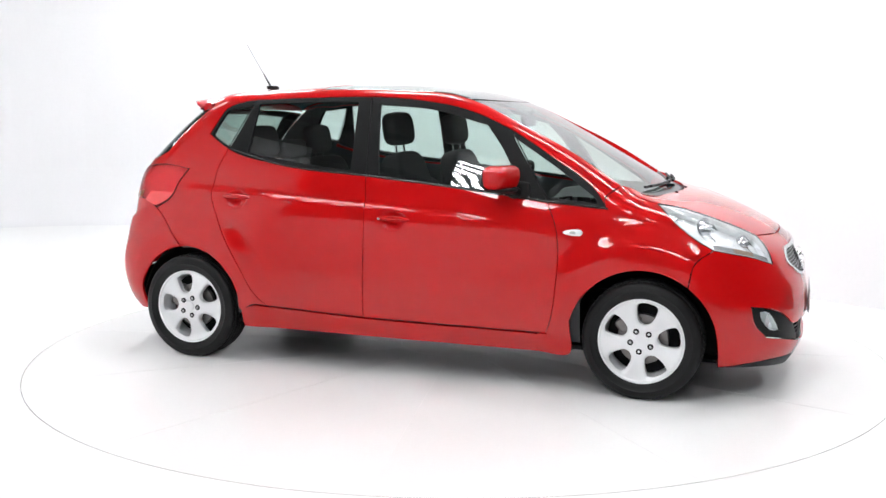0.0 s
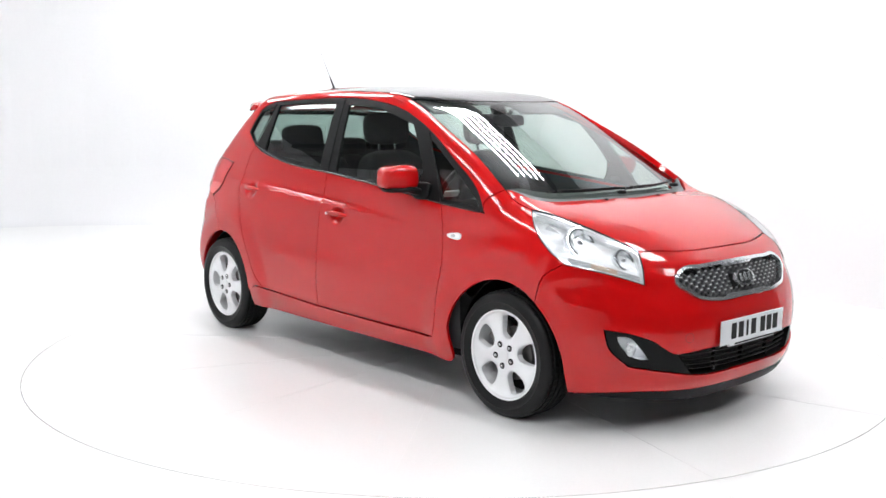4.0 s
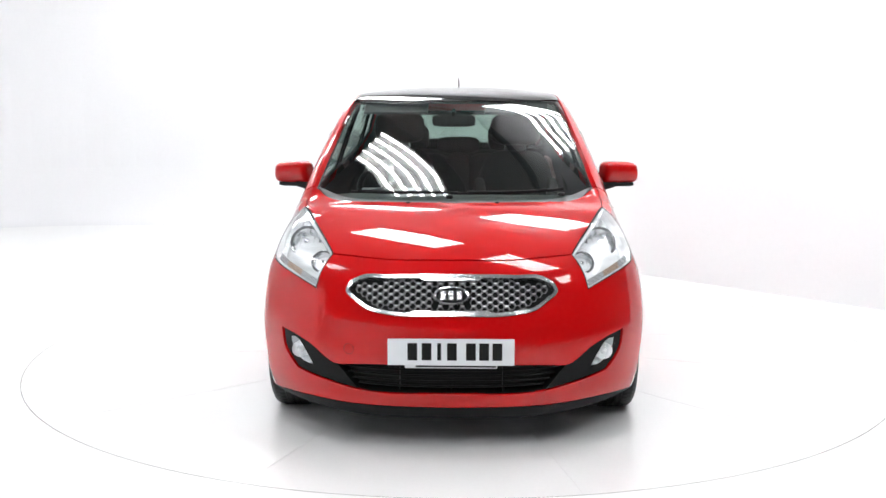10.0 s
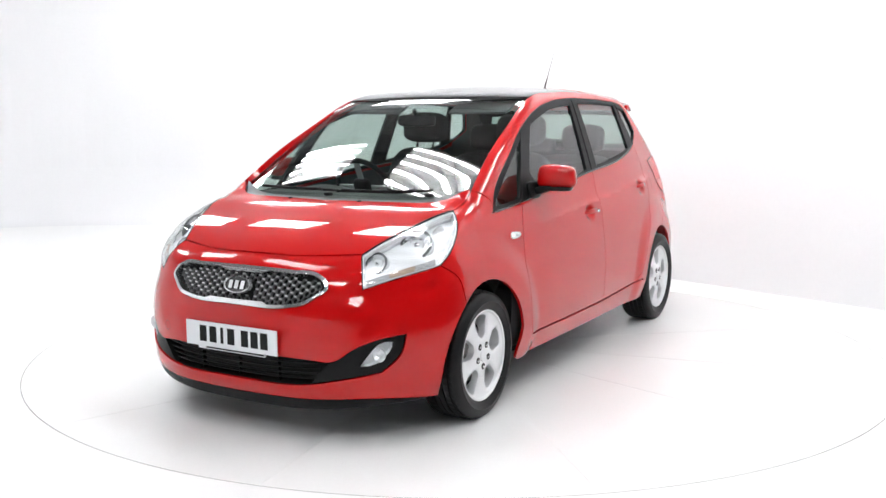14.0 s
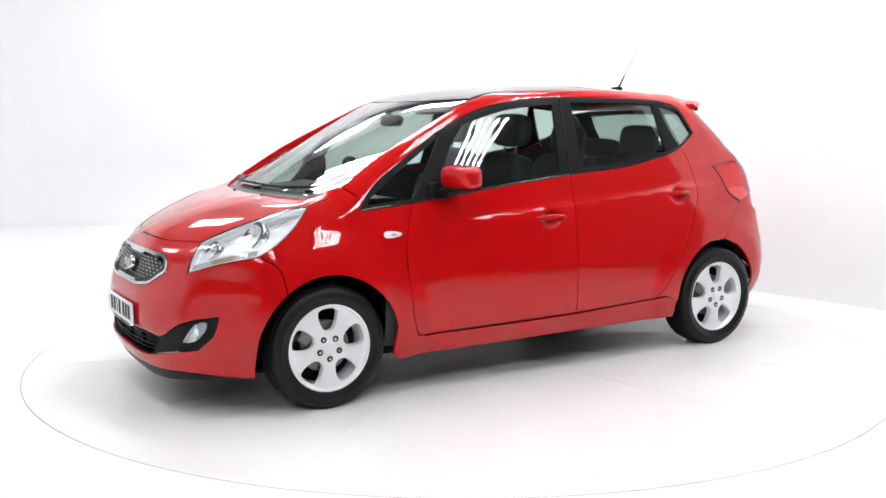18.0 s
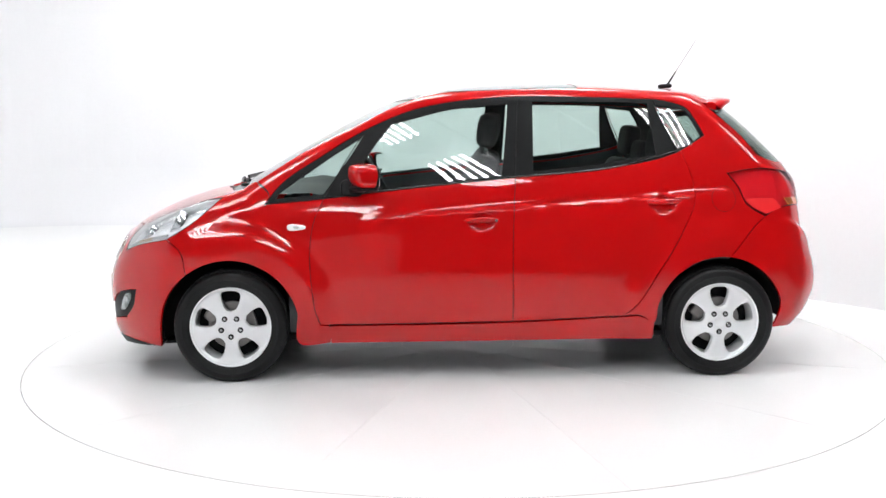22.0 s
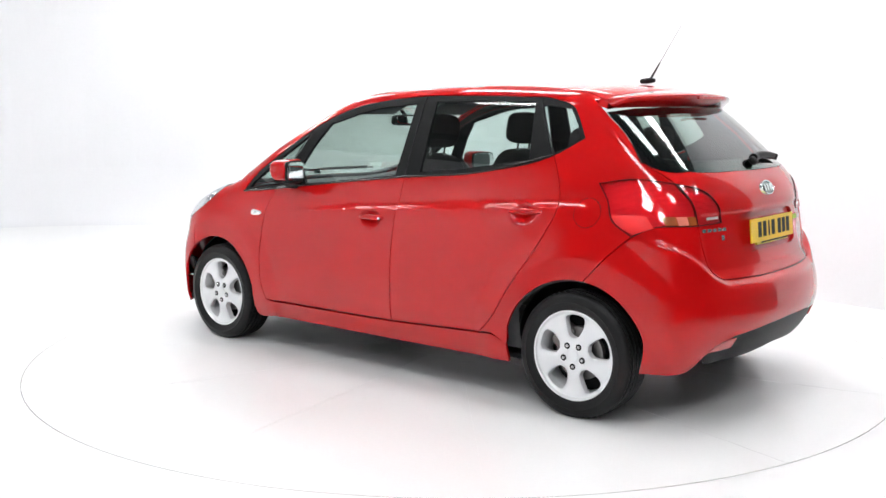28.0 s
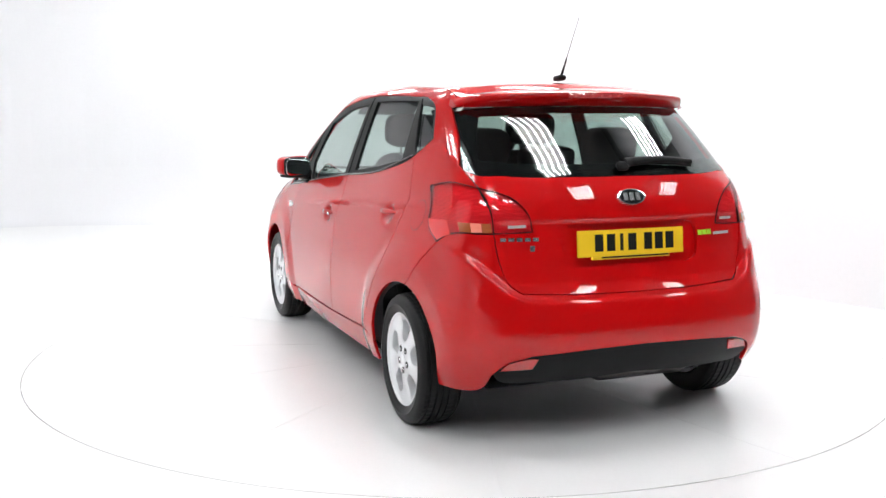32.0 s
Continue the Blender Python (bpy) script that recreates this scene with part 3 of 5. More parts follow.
def build_shell():
    global SWEEP, PILLAR
    # bonnet
    hood = outline(TOPC, Tx((1.40, 0), (1.355, .35), (1.30, .57), (1.17, .70)), Tx((1.17, .70), (1.25, .71), (1.35, .705)), HL_IN, HOODFRONT[::-1], np.array([HOODFRONT[0], Tx((1.40, 0))[0]]))
    panel("bonnet", TOPC, hood, PAINT, car, join=True)
    # front wings
    wing = outline(BELT, DOORF[::-1], S(*along(BLC, .813, 1.12)), np.array([S(along(BLC, .813, 1.12)[-1])[0], S((1.10, .975))[0], Tx((1.17, .70))[0]]), Tx((1.17, .70), (1.25, .71), (1.35, .705)),
                   HL_OUT[::-1], BUMPLINE, S(*ARCHF[3:]), S(ARCHF[-1], (.95, .20), (.785, .20)), S((.785, .20), (.785, .298), (.832, .305)))
    pair("wing", BELT, wing, PAINT, car, res=0.016)
    # front bumper
    arch_low = S((1.675, .19), *[(x, z) for x, z in ARCHF[:4]])
    lip = np.array([Fy((0, .186))[0], Fy((.38, .195))[0], Fy((.60, .205))[0], S((1.675, .19))[0]])
    bump = outline(BELT, HOODFRONT, HL_FRONT, HL_LOW, BUMPLINE, arch_low[::-1], lip[::-1], np.array([Fy((0, .186))[0], Fy((0, .254))[0]]), INTAKE_LOW, POD_OUT, INTAKE_TOP,
                   np.array([Fy((0, .377))[0], Fy((0, .580))[0]]), GR[::-1], np.array([Fy((0, .741))[0], Fy((0, .794))[0]]))
    panel("front_bumper", BELT, bump, PAINT, car, join=True)
    und = outline(BELT, lip, np.array([S((1.675, .19))[0], Fy((.60, .165))[0], Fy((.38, .14))[0], Fy((0, .128))[0]]), np.array([Fy((0, .128))[0], Fy((0, .186))[0]]))
    panel("front_lip", BELT, und, BLACK, car, "matt black lower lip", join=True, depth=0.06)
    # doors
    d1 = outline(BELT, DOORF, S((.832, .305), (-.183, .315)), S((-.183, .315), (-.185, .825), along(BLC, -.201, 0)[0]), S(*along(BLC, -.201, .813)))
    DOORS["front"] = pair("front_door", BELT, d1, PAINT, car, res=0.015)
    d2 = outline(BELT, S((-.183, .315), (-.185, .825), along(BLC, -.201, 0)[0]), S(*along(BLC, -.201, -1.10)), DOORR, S((-.776, .339), (-.183, .315)))
    DOORS["rear"] = pair("rear_door", BELT, d2, PAINT, car, res=0.015)
    # sills
    sill = outline(BELT, S((.785, .298), (-.183, .309), (-.776, .333)), S((-.776, .333), (-.86, .34), (-.945, .30)), S((-.945, .30), (-.945, .205)), S((-.945, .205), (.785, .198)), S((.785, .198), (.785, .298)))
    pair("sill", BELT, sill, PAINT, car)
    # rear quarters
    q = outline(BELT, DOORR[::-1], S(*along(BLC, -1.10, -1.245)), S(BT[-1], (-1.20, 1.376), BT[-2], (-1.115, 1.46), BT[-3]), np.array([S(BT[-3])[0], S((-1.25, 1.47))[0], Ry((.60, 1.42))[0]]), RG_SIDE, np.array([S((-1.54, 1.19))[0], Ry((.655, 1.15))[0], Ry((.64, 1.10))[0]]), TL_TOP[::-1], TL_OUT,
                RBUMPLINE, S(*ARCHR[8::-1]), S(ARCHR[0], (-.945, .30), (-.86, .345), (-.776, .339)))
    pair("rear_quarter", BELT, q, PAINT, car, res=0.016)
    # tailgate and rear bumper
    tg = outline(REAR, RG_LOW[::-1], np.array([S((-1.54, 1.19))[0], Ry((.655, 1.15))[0], Ry((.64, 1.10))[0]]), TL_TOPIN, TL_LOWIN[::-1], TG_SIDE, TG_LOW, Ry((0, .662), (0, .777)), RECESS[::-1], Ry((0, .945), (0, 1.142)))
    gate = panel("tailgate", REAR, tg, PAINT, car, join=True, res=0.010)
    rec = outline(REAR, RECESS, Ry((0, .777), (0, .945)))
    panel("plate_recess", REAR, rec, PAINT, car, off=-0.018, depth=-0.016, join=True, gap=-0.002)
    rb = outline(BELT, TL_LOW, TG_SIDE, TG_LOW, Ry((0, .662), (0, .445)), Ry((0, .445), (.25, .438), (.50, .42)), Ry((.50, .42), (.60, .385), (.645, .335)), np.array([Ry((.645, .335))[0], Ry((.66, .27))[0], S((-1.62, .25))[0]]), S((-1.62, .25), *ARCHR[:7:-1]), RBUMPLINE[::-1])
    panel("rear_bumper", BELT, rb, PAINT, car, join=True, res=0.009)
    # roof rails over the doors
    tl = curve(np.array([(1.17, .70), (.90, .655), (.60, .62), (.36, .59), (.15, .575), (-.5, .56), (-1.0, .556), (-1.30, .56)]), .04)
    top = Tx(*tl)
    tl_ws = [tuple(q) for q in tl[tl[:, 0] > .36]] + [(.345, .588)]
    tl_rg = [(.34, .5875)] + [tuple(q) for q in tl[(tl[:, 0] < .32) & (tl[:, 0] > -.55)]] + [(-.56, .5595)]
    tl_rr = [(-.562, .5595)] + [tuple(q) for q in tl[tl[:, 0] < -.58]]
    rail = outline(RAIL, S(*[tuple(q) for q in BTC[BTC[:, 0] > -1.055]], BT[-3]), np.array([S(BT[-3])[0], S((-1.25, 1.47))[0]]), np.array([S((-1.25, 1.47))[0], Tx((-1.30, .56))[0]]), top[::-1], np.array([top[0], S((1.10, .975))[0], S(BL[0])[0]]))
    pair("roof_rail", RAIL, rail, PAINT, car, depth=0.038)
    # windscreen, roof glass, rear roof
    ws = outline(TOPC, Tx((.455, 0), (.425, .3), (.345, .588)), Tx((.34, .585), (.60, .62), (.90, .655), (1.165, .69)), Tx((1.165, .69), (1.243, .56), (1.308, .3), (1.333, 0)), Tx((1.333, 0), (.455, 0)))
    body_form = SWEEP, PILLAR
    SWEEP, PILLAR = 0.245, 0.0                       # the glass is one plain curve between the pillars
    panel("windscreen", TOPC, ws, SCREEN, car, join=True, off=-0.002).visible_shadow = False
    SWEEP, PILLAR = body_form
    rg = outline(TOPC, Tx((.45, 0), (.42, .3), (.34, .5875)), Tx(*tl_rg), Tx((-.56, .5595), (-.585, .3), (-.59, 0)), Tx((-.59, 0), (.45, 0)))
    panel("glass_roof", TOPC, rg, ROOFGLASS, car, join=True, off=-0.002)
    rr = outline(TOPC, Tx((-.59, 0), (-.585, .3), (-.562, .5595)), Tx(*tl_rr), Tx((-1.30, .56), (-1.36, .3), (-1.38, 0)), Tx((-1.38, 0), (-.59, 0)))
    panel("rear_roof", TOPC, rr, PAINT, car, join=True)
    cowl = outline(TOPC, Tx((1.333, 0), (1.308, .3), (1.243, .56), (1.165, .69)), Tx((1.165, .69), (1.30, .57), (1.355, .35), (1.40, 0)), Tx((1.40, 0), (1.333, 0)))
    panel("scuttle", TOPC, cowl, GREYTRIM, car, join=True, off=-0.012)
    # rear glass
    g = outline(REAR, Ry(*SPOIL), RG_SIDE, RG_LOW, Ry((0, 1.142), (0, 1.447)))
    panel("rear_window", REAR, g, REARGLASS, gate, "dark tinted rear window", join=True, off=-0.003).visible_shadow = False
    frit = outline(REAR, Ry((0, 1.20), (.22, 1.20), (.50, 1.205), (.60, 1.215)), Ry((.60, 1.215), (.575, 1.30), (.525, 1.395)), Ry((.525, 1.395), (.30, 1.41), (0, 1.412)), np.array([Ry((0, 1.412))[0], Ry((0, 1.447))[0]]), Ry(*SPOIL), RG_SIDE, RG_LOW, Ry((0, 1.142), (0, 1.20)))
    panel("window_border", REAR, frit, GLOSSBLACK, gate, "black printed window border", join=True, off=-0.007, depth=0, gap=0.002)
    # side windows: black surround with three openings
    surround = outline(RAIL, S(*[tuple(q) for q in BTC[BTC[:, 0] > -1.055]], BT[-3]), S(BT[-3], (-1.115, 1.46), BT[-2], (-1.20, 1.376), BT[-1]), S(*along(BLC, -1.245, 1.12)))
    wins = [outline(RAIL, S((1.068, .966), (1.046, 1.0)), S((1.046, 1.0), (.83, 1.15), (.605, 1.295)), S((.605, 1.295), (.70, 1.15), (.815, .99)), S((.815, .99), (1.068, .966))),
            outline(RAIL, S((.555, 1.01), (.63, 1.11)), S((.63, 1.11), (.54, 1.25), (.455, 1.355)), S((.455, 1.355), (.14, 1.435), (-.17, 1.463)), S((-.17, 1.463), (-.128, 1.085)), S((-.128, 1.085), (.22, 1.047), (.555, 1.01))),
            outline(RAIL, S((-.305, 1.475), (-.62, 1.476), (-.935, 1.468)), S((-.935, 1.468), (-.967, 1.19)), S((-.967, 1.19), (-.65, 1.143), (-.297, 1.105)), S((-.297, 1.105), (-.305, 1.475))),
            outline(RAIL, S((-.975, 1.455), (-1.14, 1.435)), S((-1.14, 1.435), (-1.185, 1.37), (-1.225, 1.295)), S((-1.225, 1.295), (-1.15, 1.245), (-1.085, 1.225)), S((-1.085, 1.225), (-.975, 1.455)))]
    pair("window_surround", RAIL, surround, BLACK, car, holes=wins, off=-0.002, gap=0.0)
    for nm, w in zip(("quarter_light", "front_door_window", "rear_door_window", "rear_quarter_window"), wins):
        for ob, door in zip(pair(nm, RAIL, w, GLASS, car, off=-0.012, gap=-0.004, depth=0), DOORS[nm.split("_")[0]] if "door" in nm else (car, car)):
            ob.visible_shadow = False
            ob.parent = door

    # inner trims
    pair("pillar_trim", RAIL, rail, CABIN, car, "grey cabin trim", off=-0.028, depth=0, gap=-0.012, res=0.05)
    pair("quarter_trim", BELT, q, CABIN, car, off=-0.03, depth=0, gap=-0.008, res=0.05)
    panel("tailgate_trim", REAR, tg, CABIN, car, off=-0.022, depth=0, gap=-0.014, res=0.06, join=True)
    inner = outline(BELT, S((1.0, .24), (-1.0, .26)), S((-1.0, .26), (-1.02, .70), (-1.13, .95), (-1.12, 1.208)), S((-1.12, 1.208), *BL[4:0:-1], (1.0, .94)), S((1.0, .94), (1.0, .24)))
    pair("door_trim", BELT, inner, CABIN, car, "dark grey door trim", off=-0.05, depth=0, gap=0.0, res=0.05)
    hl = outline(TOPC, Tx((.40, 0), (.36, .3), (.30, .55)), Tx((.30, .55), (-.5, .54), (-1.30, .54)), Tx((-1.30, .54), (-1.34, 0)), Tx((-1.34, 0), (.40, 0)))
    panel("headliner", TOPC, hl, HEADLINERDARK, car, off=-0.035, depth=0, gap=0.0, res=0.06, join=True)


build_shell()
# ---------------------------------------------------------------- small solids
def lathe(prof, n=48, wob=None):
    """Vertices and faces of a profile (radius, y) turned about the y axis."""
    vs, fs, k = [], [], len(prof)
    for i in range(n):
        a = 2 * math.pi * i / n
        for j, (r, y) in enumerate(prof):
            q = r - (wob(i, j) if wob else 0.0)
            vs.append((q * math.cos(a), y, q * math.sin(a)))
    for i in range(n):
        b = (i + 1) % n
        for j in range(k - 1):
            fs.append((i * k + j, b * k + j, b * k + j + 1, i * k + j + 1))
    return vs, fs


def turned(name, prof, mat, parent, m=None, n=48, label="", wob=None):
    vs, fs = lathe(prof, n, wob)
    if m is not None:
        vs = [m @ Vector(v) for v in vs]
    ob = put(name, vs, fs, mat, parent, label, smooth=True)
    ob.data.set_sharp_from_angle(angle=radians(40))
    return ob


def pipe(name, pts, r, mat, parent, label="", n=8, taper=None):
    """A round bar along points."""
    pts = [Vector(p) for p in pts]
    vs, fs = [], []
    for i, p in enumerate(pts):
        t = (pts[min(i + 1, len(pts) - 1)] - pts[max(i - 1, 0)]).normalized()
        a = t.cross(Vector((0, 0, 1)) if abs(t.z) < 0.9 else Vector((1, 0, 0))).normalized()
        b = t.cross(a)
        q = r if taper is None else r + (taper - r) * i / (len(pts) - 1)
        vs += [p + (a * math.cos(2 * math.pi * k / n) + b * math.sin(2 * math.pi * k / n)) * q for k in range(n)]
        if i:
            o = (i - 1) * n
            fs += [(o + k, o + (k + 1) % n, o + n + (k + 1) % n, o + n + k) for k in range(n)]
    fs += [tuple(range(n)), tuple(reversed(range(len(vs) - n, len(vs))))]
    return put(name, vs, fs, mat, parent, label, smooth=True)


def blob(name, m, sx, sy, sz, mat, parent, label="", e=0.5, n=20, shape=None):
    """A rounded block: a superellipsoid of half sizes sx, sy, sz; e near 0 is boxy, 1 is an egg."""
    def pw(v, k):
        return math.copysign(abs(v) ** k, v)
    vs, fs = [], []
    for i in range(n + 1):
        la = -math.pi / 2 + math.pi * i / n
        for j in range(2 * n):
            lo = math.pi * j / n
            v = Vector((sx * pw(math.cos(la), e) * pw(math.cos(lo), e), sy * pw(math.cos(la), e) * pw(math.sin(lo), e), sz * pw(math.sin(la), e)))
            vs.append(m @ (shape(v) if shape else v))
    for i in range(n):
        for j in range(2 * n):
            k = (j + 1) % (2 * n)
            fs.append((i * 2 * n + j, i * 2 * n + k, (i + 1) * 2 * n + k, (i + 1) * 2 * n + j))
    return put(name, vs, fs, mat, parent, label, smooth=True)


def facing(p, n, roll=0.0):
    """A pose at p whose z axis is n and whose x axis lies level."""
    n = Vector(n).normalized()
    x = Vector((0, 0, 1)).cross(n)
    x = x.normalized() if x.length > 1e-6 else Vector((1, 0, 0))
    y = n.cross(x)
    return Matrix.Translation(p) @ Matrix((x, y, n)).transposed().to_4x4() @ Matrix.Rotation(roll, 4, "Z")


def surf(P, off=0.0, right=False):
    """The pose on the body at a point of the left half."""
    P = np.asarray(P, float).reshape(1, 3)
    n = grad(P)[0]
    p = P[0] + n * off
    s = np.array([1, -1 if right else 1, 1])
    return facing(Vector(p * s), Vector(n * s))


# ---------------------------------------------------------------- wheels
def build_wheel():
    w_prof = [(.206, -.004), (.200, -.03), (.188, -.06), (.186, -.16), (.204, -.178)]
    wheel = turned("wheel", w_prof, ALLOY, car, n=60)
    tread = []
    for y0, y1 in ((-.030, -.054), (-.061, -.083), (-.090, -.112), (-.119, -.146)):
        tread += [(.295, y0 + .001), (.302, y0), (.302, y1), (.295, y1 - .001)]
    tp = [(.208, -.004), (.216, .004), (.232, .012), (.250, .015), (.252, .017), (.256, .015), (.272, .013), (.288, .004), (.297, -.010)] + tread + [(.297, -.165), (.285, -.182), (.25, -.188), (.212, -.178)]
    k = len(tp)

    def wob(i, j):
        return 0.0035 if (9 <= j < k - 4 and (i + (1 if j > 16 else 0)) % 3 == 0 and (j < 13 or j > k - 9)) else 0.0
    turned("tyre", tp, RUBBER, wheel, n=180, wob=wob, label="black rubber tyre with grooved tread")
    # five-spoke face
    ctrl = [(.080, 0), (.090, .025), (.118, .041), (.150, .050), (.177, .049), (.189, .027), (.191, 0), (.189, -.027), (.177, -.049), (.150, -.050), (.118, -.041), (.090, -.025), (.080, 0)]
    base = curve(ctrl, 0.006)[:-1]
    holes = []
    for h in range(5):
        a = radians(90 + 72 * h)
        c, s = math.cos(a), math.sin(a)
        holes.append(np.stack([base[:, 0] * c - base[:, 1] * s, base[:, 0] * s + base[:, 1] * c], -1))
    ring = np.array([(.207 * math.cos(2 * math.pi * i / 90), .207 * math.sin(2 * math.pi * i / 90)) for i in range(90)])
    co, ed = [], []
    for lp in [ring] + holes:
        b = len(co)
        co += [tuple(q) for q in lp]
        ed += [(b + i, b + (i + 1) % len(lp)) for i in range(len(lp))]
    g = np.stack(np.meshgrid(np.arange(-.2, .2, .009), np.arange(-.2, .2, .009)), -1).reshape(-1, 2)
    ok = inside(ring, g)
    for h in holes:
        ok &= ~inside(h, g)
    g = g[ok]
    g = g[np.min(np.linalg.norm(g[:, None] - np.array(co)[None], axis=2), 1) > .004]
    co += [tuple(q) for q in g]
    r = geometry.delaunay_2d_cdt([Vector(q) for q in co], ed, [], 1, 1e-7)
    uv = np.array([tuple(q) for q in r[0]])
    tri = np.array([f[:3] for f in r[2]])
    cc = uv[tri].mean(1)
    ok = inside(ring, cc)
    for h in holes:
        ok &= ~inside(h, cc)
    tri = tri[ok]
    rr = np.linalg.norm(uv, axis=1)
    dist = np.min([np.min(np.linalg.norm(uv[:, None] - h[None], axis=2), 1) for h in holes], 0)
    yy = -0.004 - 0.010 * np.exp(-((rr - .16) / .05) ** 2) + 0.004 * np.exp(-((rr - .207) / .01) ** 2) - 0.006 * np.exp(-(dist / .007) ** 2)
    vs = [(u, y, v) for (u, v), y in zip(uv, yy)]
    fs = [tuple(f) for f in tri]
    cnt = {}
    for f in fs:
        for a, b in ((f[0], f[1]), (f[1], f[2]), (f[2], f[0])):
            cnt[(a, b)] = 1
    n0 = len(vs)
    vs2 = list(vs)
    low = {}
    for (a, b) in [e for e in cnt if (e[1], e[0]) not in cnt]:
        for q in (a, b):
            if q not in low:
                low[q] = len(vs2)
                x, y, z = vs[q]
                sc = 0.97 if math.hypot(x, z) > 0.2 else 1.0
                vs2.append((x * sc, y - .034, z * sc))
        fs.append((b, a, low[a], low[b]))
    # faces look outward along +y
    fs = [tuple(reversed(f)) for f in fs]
    rim = put("rim", vs2, fs, ALLOY, wheel, "silver five-spoke alloy rim", smooth=True)
    rim.data.set_sharp_from_angle(angle=radians(38))
    turned("rim_lip", [(.200, -.006), (.206, .002), (.213, .003), (.217, -.003), (.212, -.010)], ALLOY, wheel, n=72)
    turned("centre_cap", [(.0005, .004), (.020, .004), (.029, .001), (.031, -.006)], ALLOY, wheel, n=32)
    for h in range(5):
        a = radians(54 + 72 * h)
        m = pose(.053 * math.cos(a), 0, .053 * math.sin(a))
        turned("bolt_hole", [(.0155, -.007), (.0150, -.0018), (.0085, -.0022), (.008, -.006)], INK, wheel, m, 16)
        turned("wheel_bolt", [(.0005, .003), (.006, .002), (.0085, -.001), (.0088, -.010)], CHROME, wheel, m, 12)
    turned("brake_disc", [(.06, -.050), (.062, -.062), (.126, -.062), (.128, -.085), (.06, -.085)], STEEL, wheel, n=48, label="worn steel brake disc")
    turned("hub", [(.0005, -.040), (.058, -.040), (.060, -.062)], RUST, wheel, n=32)
    turned("dust_shield", [(.0005, -.10), (.16, -.10), (.185, -.12)], LINER, wheel, n=32)
    blob("caliper", pose(.085, -.070, .075, 0, -42, 0), .038, .032, .065, STEEL, wheel, e=0.4, n=8)
    return wheel


def build_wheels():
    first = build_wheel()
    first.matrix_basis = pose(FW, .845, HUBZ)
    for x, y, rz in ((RW, .845, 0), (FW, -.845, 180), (RW, -.845, 180)):
        c = copy_thing(first, pose(x, y, HUBZ, 0, 0 if x < 0 and y > 0 else (14 if x < 0 else -9), rz))
    for cx in (FW, RW):
        for s in (1, -1):
            vs, fs = [], []
            prof = [(.368, .76), (.378, .755), (.385, .74), (.385, .60), (.36, .56), (.001, .555)]
            n = 34
            for i in range(n + 1):
                a = radians(-13 + (206 if cx > 0 else 192) * i / n)
                vs += [(cx + r * math.cos(a), s * y, .285 + r * math.sin(a)) for r, y in prof]
                if i:
                    b = (i - 1) * len(prof)
                    for j in range(len(prof) - 1):
                        fs.append((b + j, b + j + 1, b + len(prof) + j + 1, b + len(prof) + j))
            put("wheel_arch_liner", vs, fs, LINER, car, smooth=True)


# ---------------------------------------------------------------- lamps, grille, plates
def ring_panel(name, chart, P_half, width, mat, off, depth, join=True, wtop=None):
    """A band round an outline that is closed over the car's middle."""
    out = curve(chart_of(chart, P_half), 0.006)
    both = np.concatenate([out, (out * [-1, 1])[::-1][1:-1]])
    if area(both) < 0:
        both = both[::-1]
    inn = shrink(both, width)
    vs, fs = [], []
    n = len(both)
    for q, o in ((both, 0.0), (both, off), (inn, off), (inn, -depth)):
        P = lift(chart, np.abs(q) * [1, 1] if chart in (FRONT, REAR) else q)
        N = grad(P)
        P = P + N * o
        P[:, 1] *= np.sign(q[:, 0])
        vs += P.tolist()
    for k in range(3):
        fs += [(k * n + i, k * n + (i + 1) % n, (k + 1) * n + (i + 1) % n, (k + 1) * n + i) for i in range(n)]
    ob = put(name, vs, fs, mat, car, smooth=True)
    bm = bmesh.new()
    bm.from_mesh(ob.data)
    bmesh.ops.recalc_face_normals(bm, faces=bm.faces[:])
    bm.to_mesh(ob.data)
    bm.free()
    ob.data.set_sharp_from_angle(angle=radians(35))
    return ob


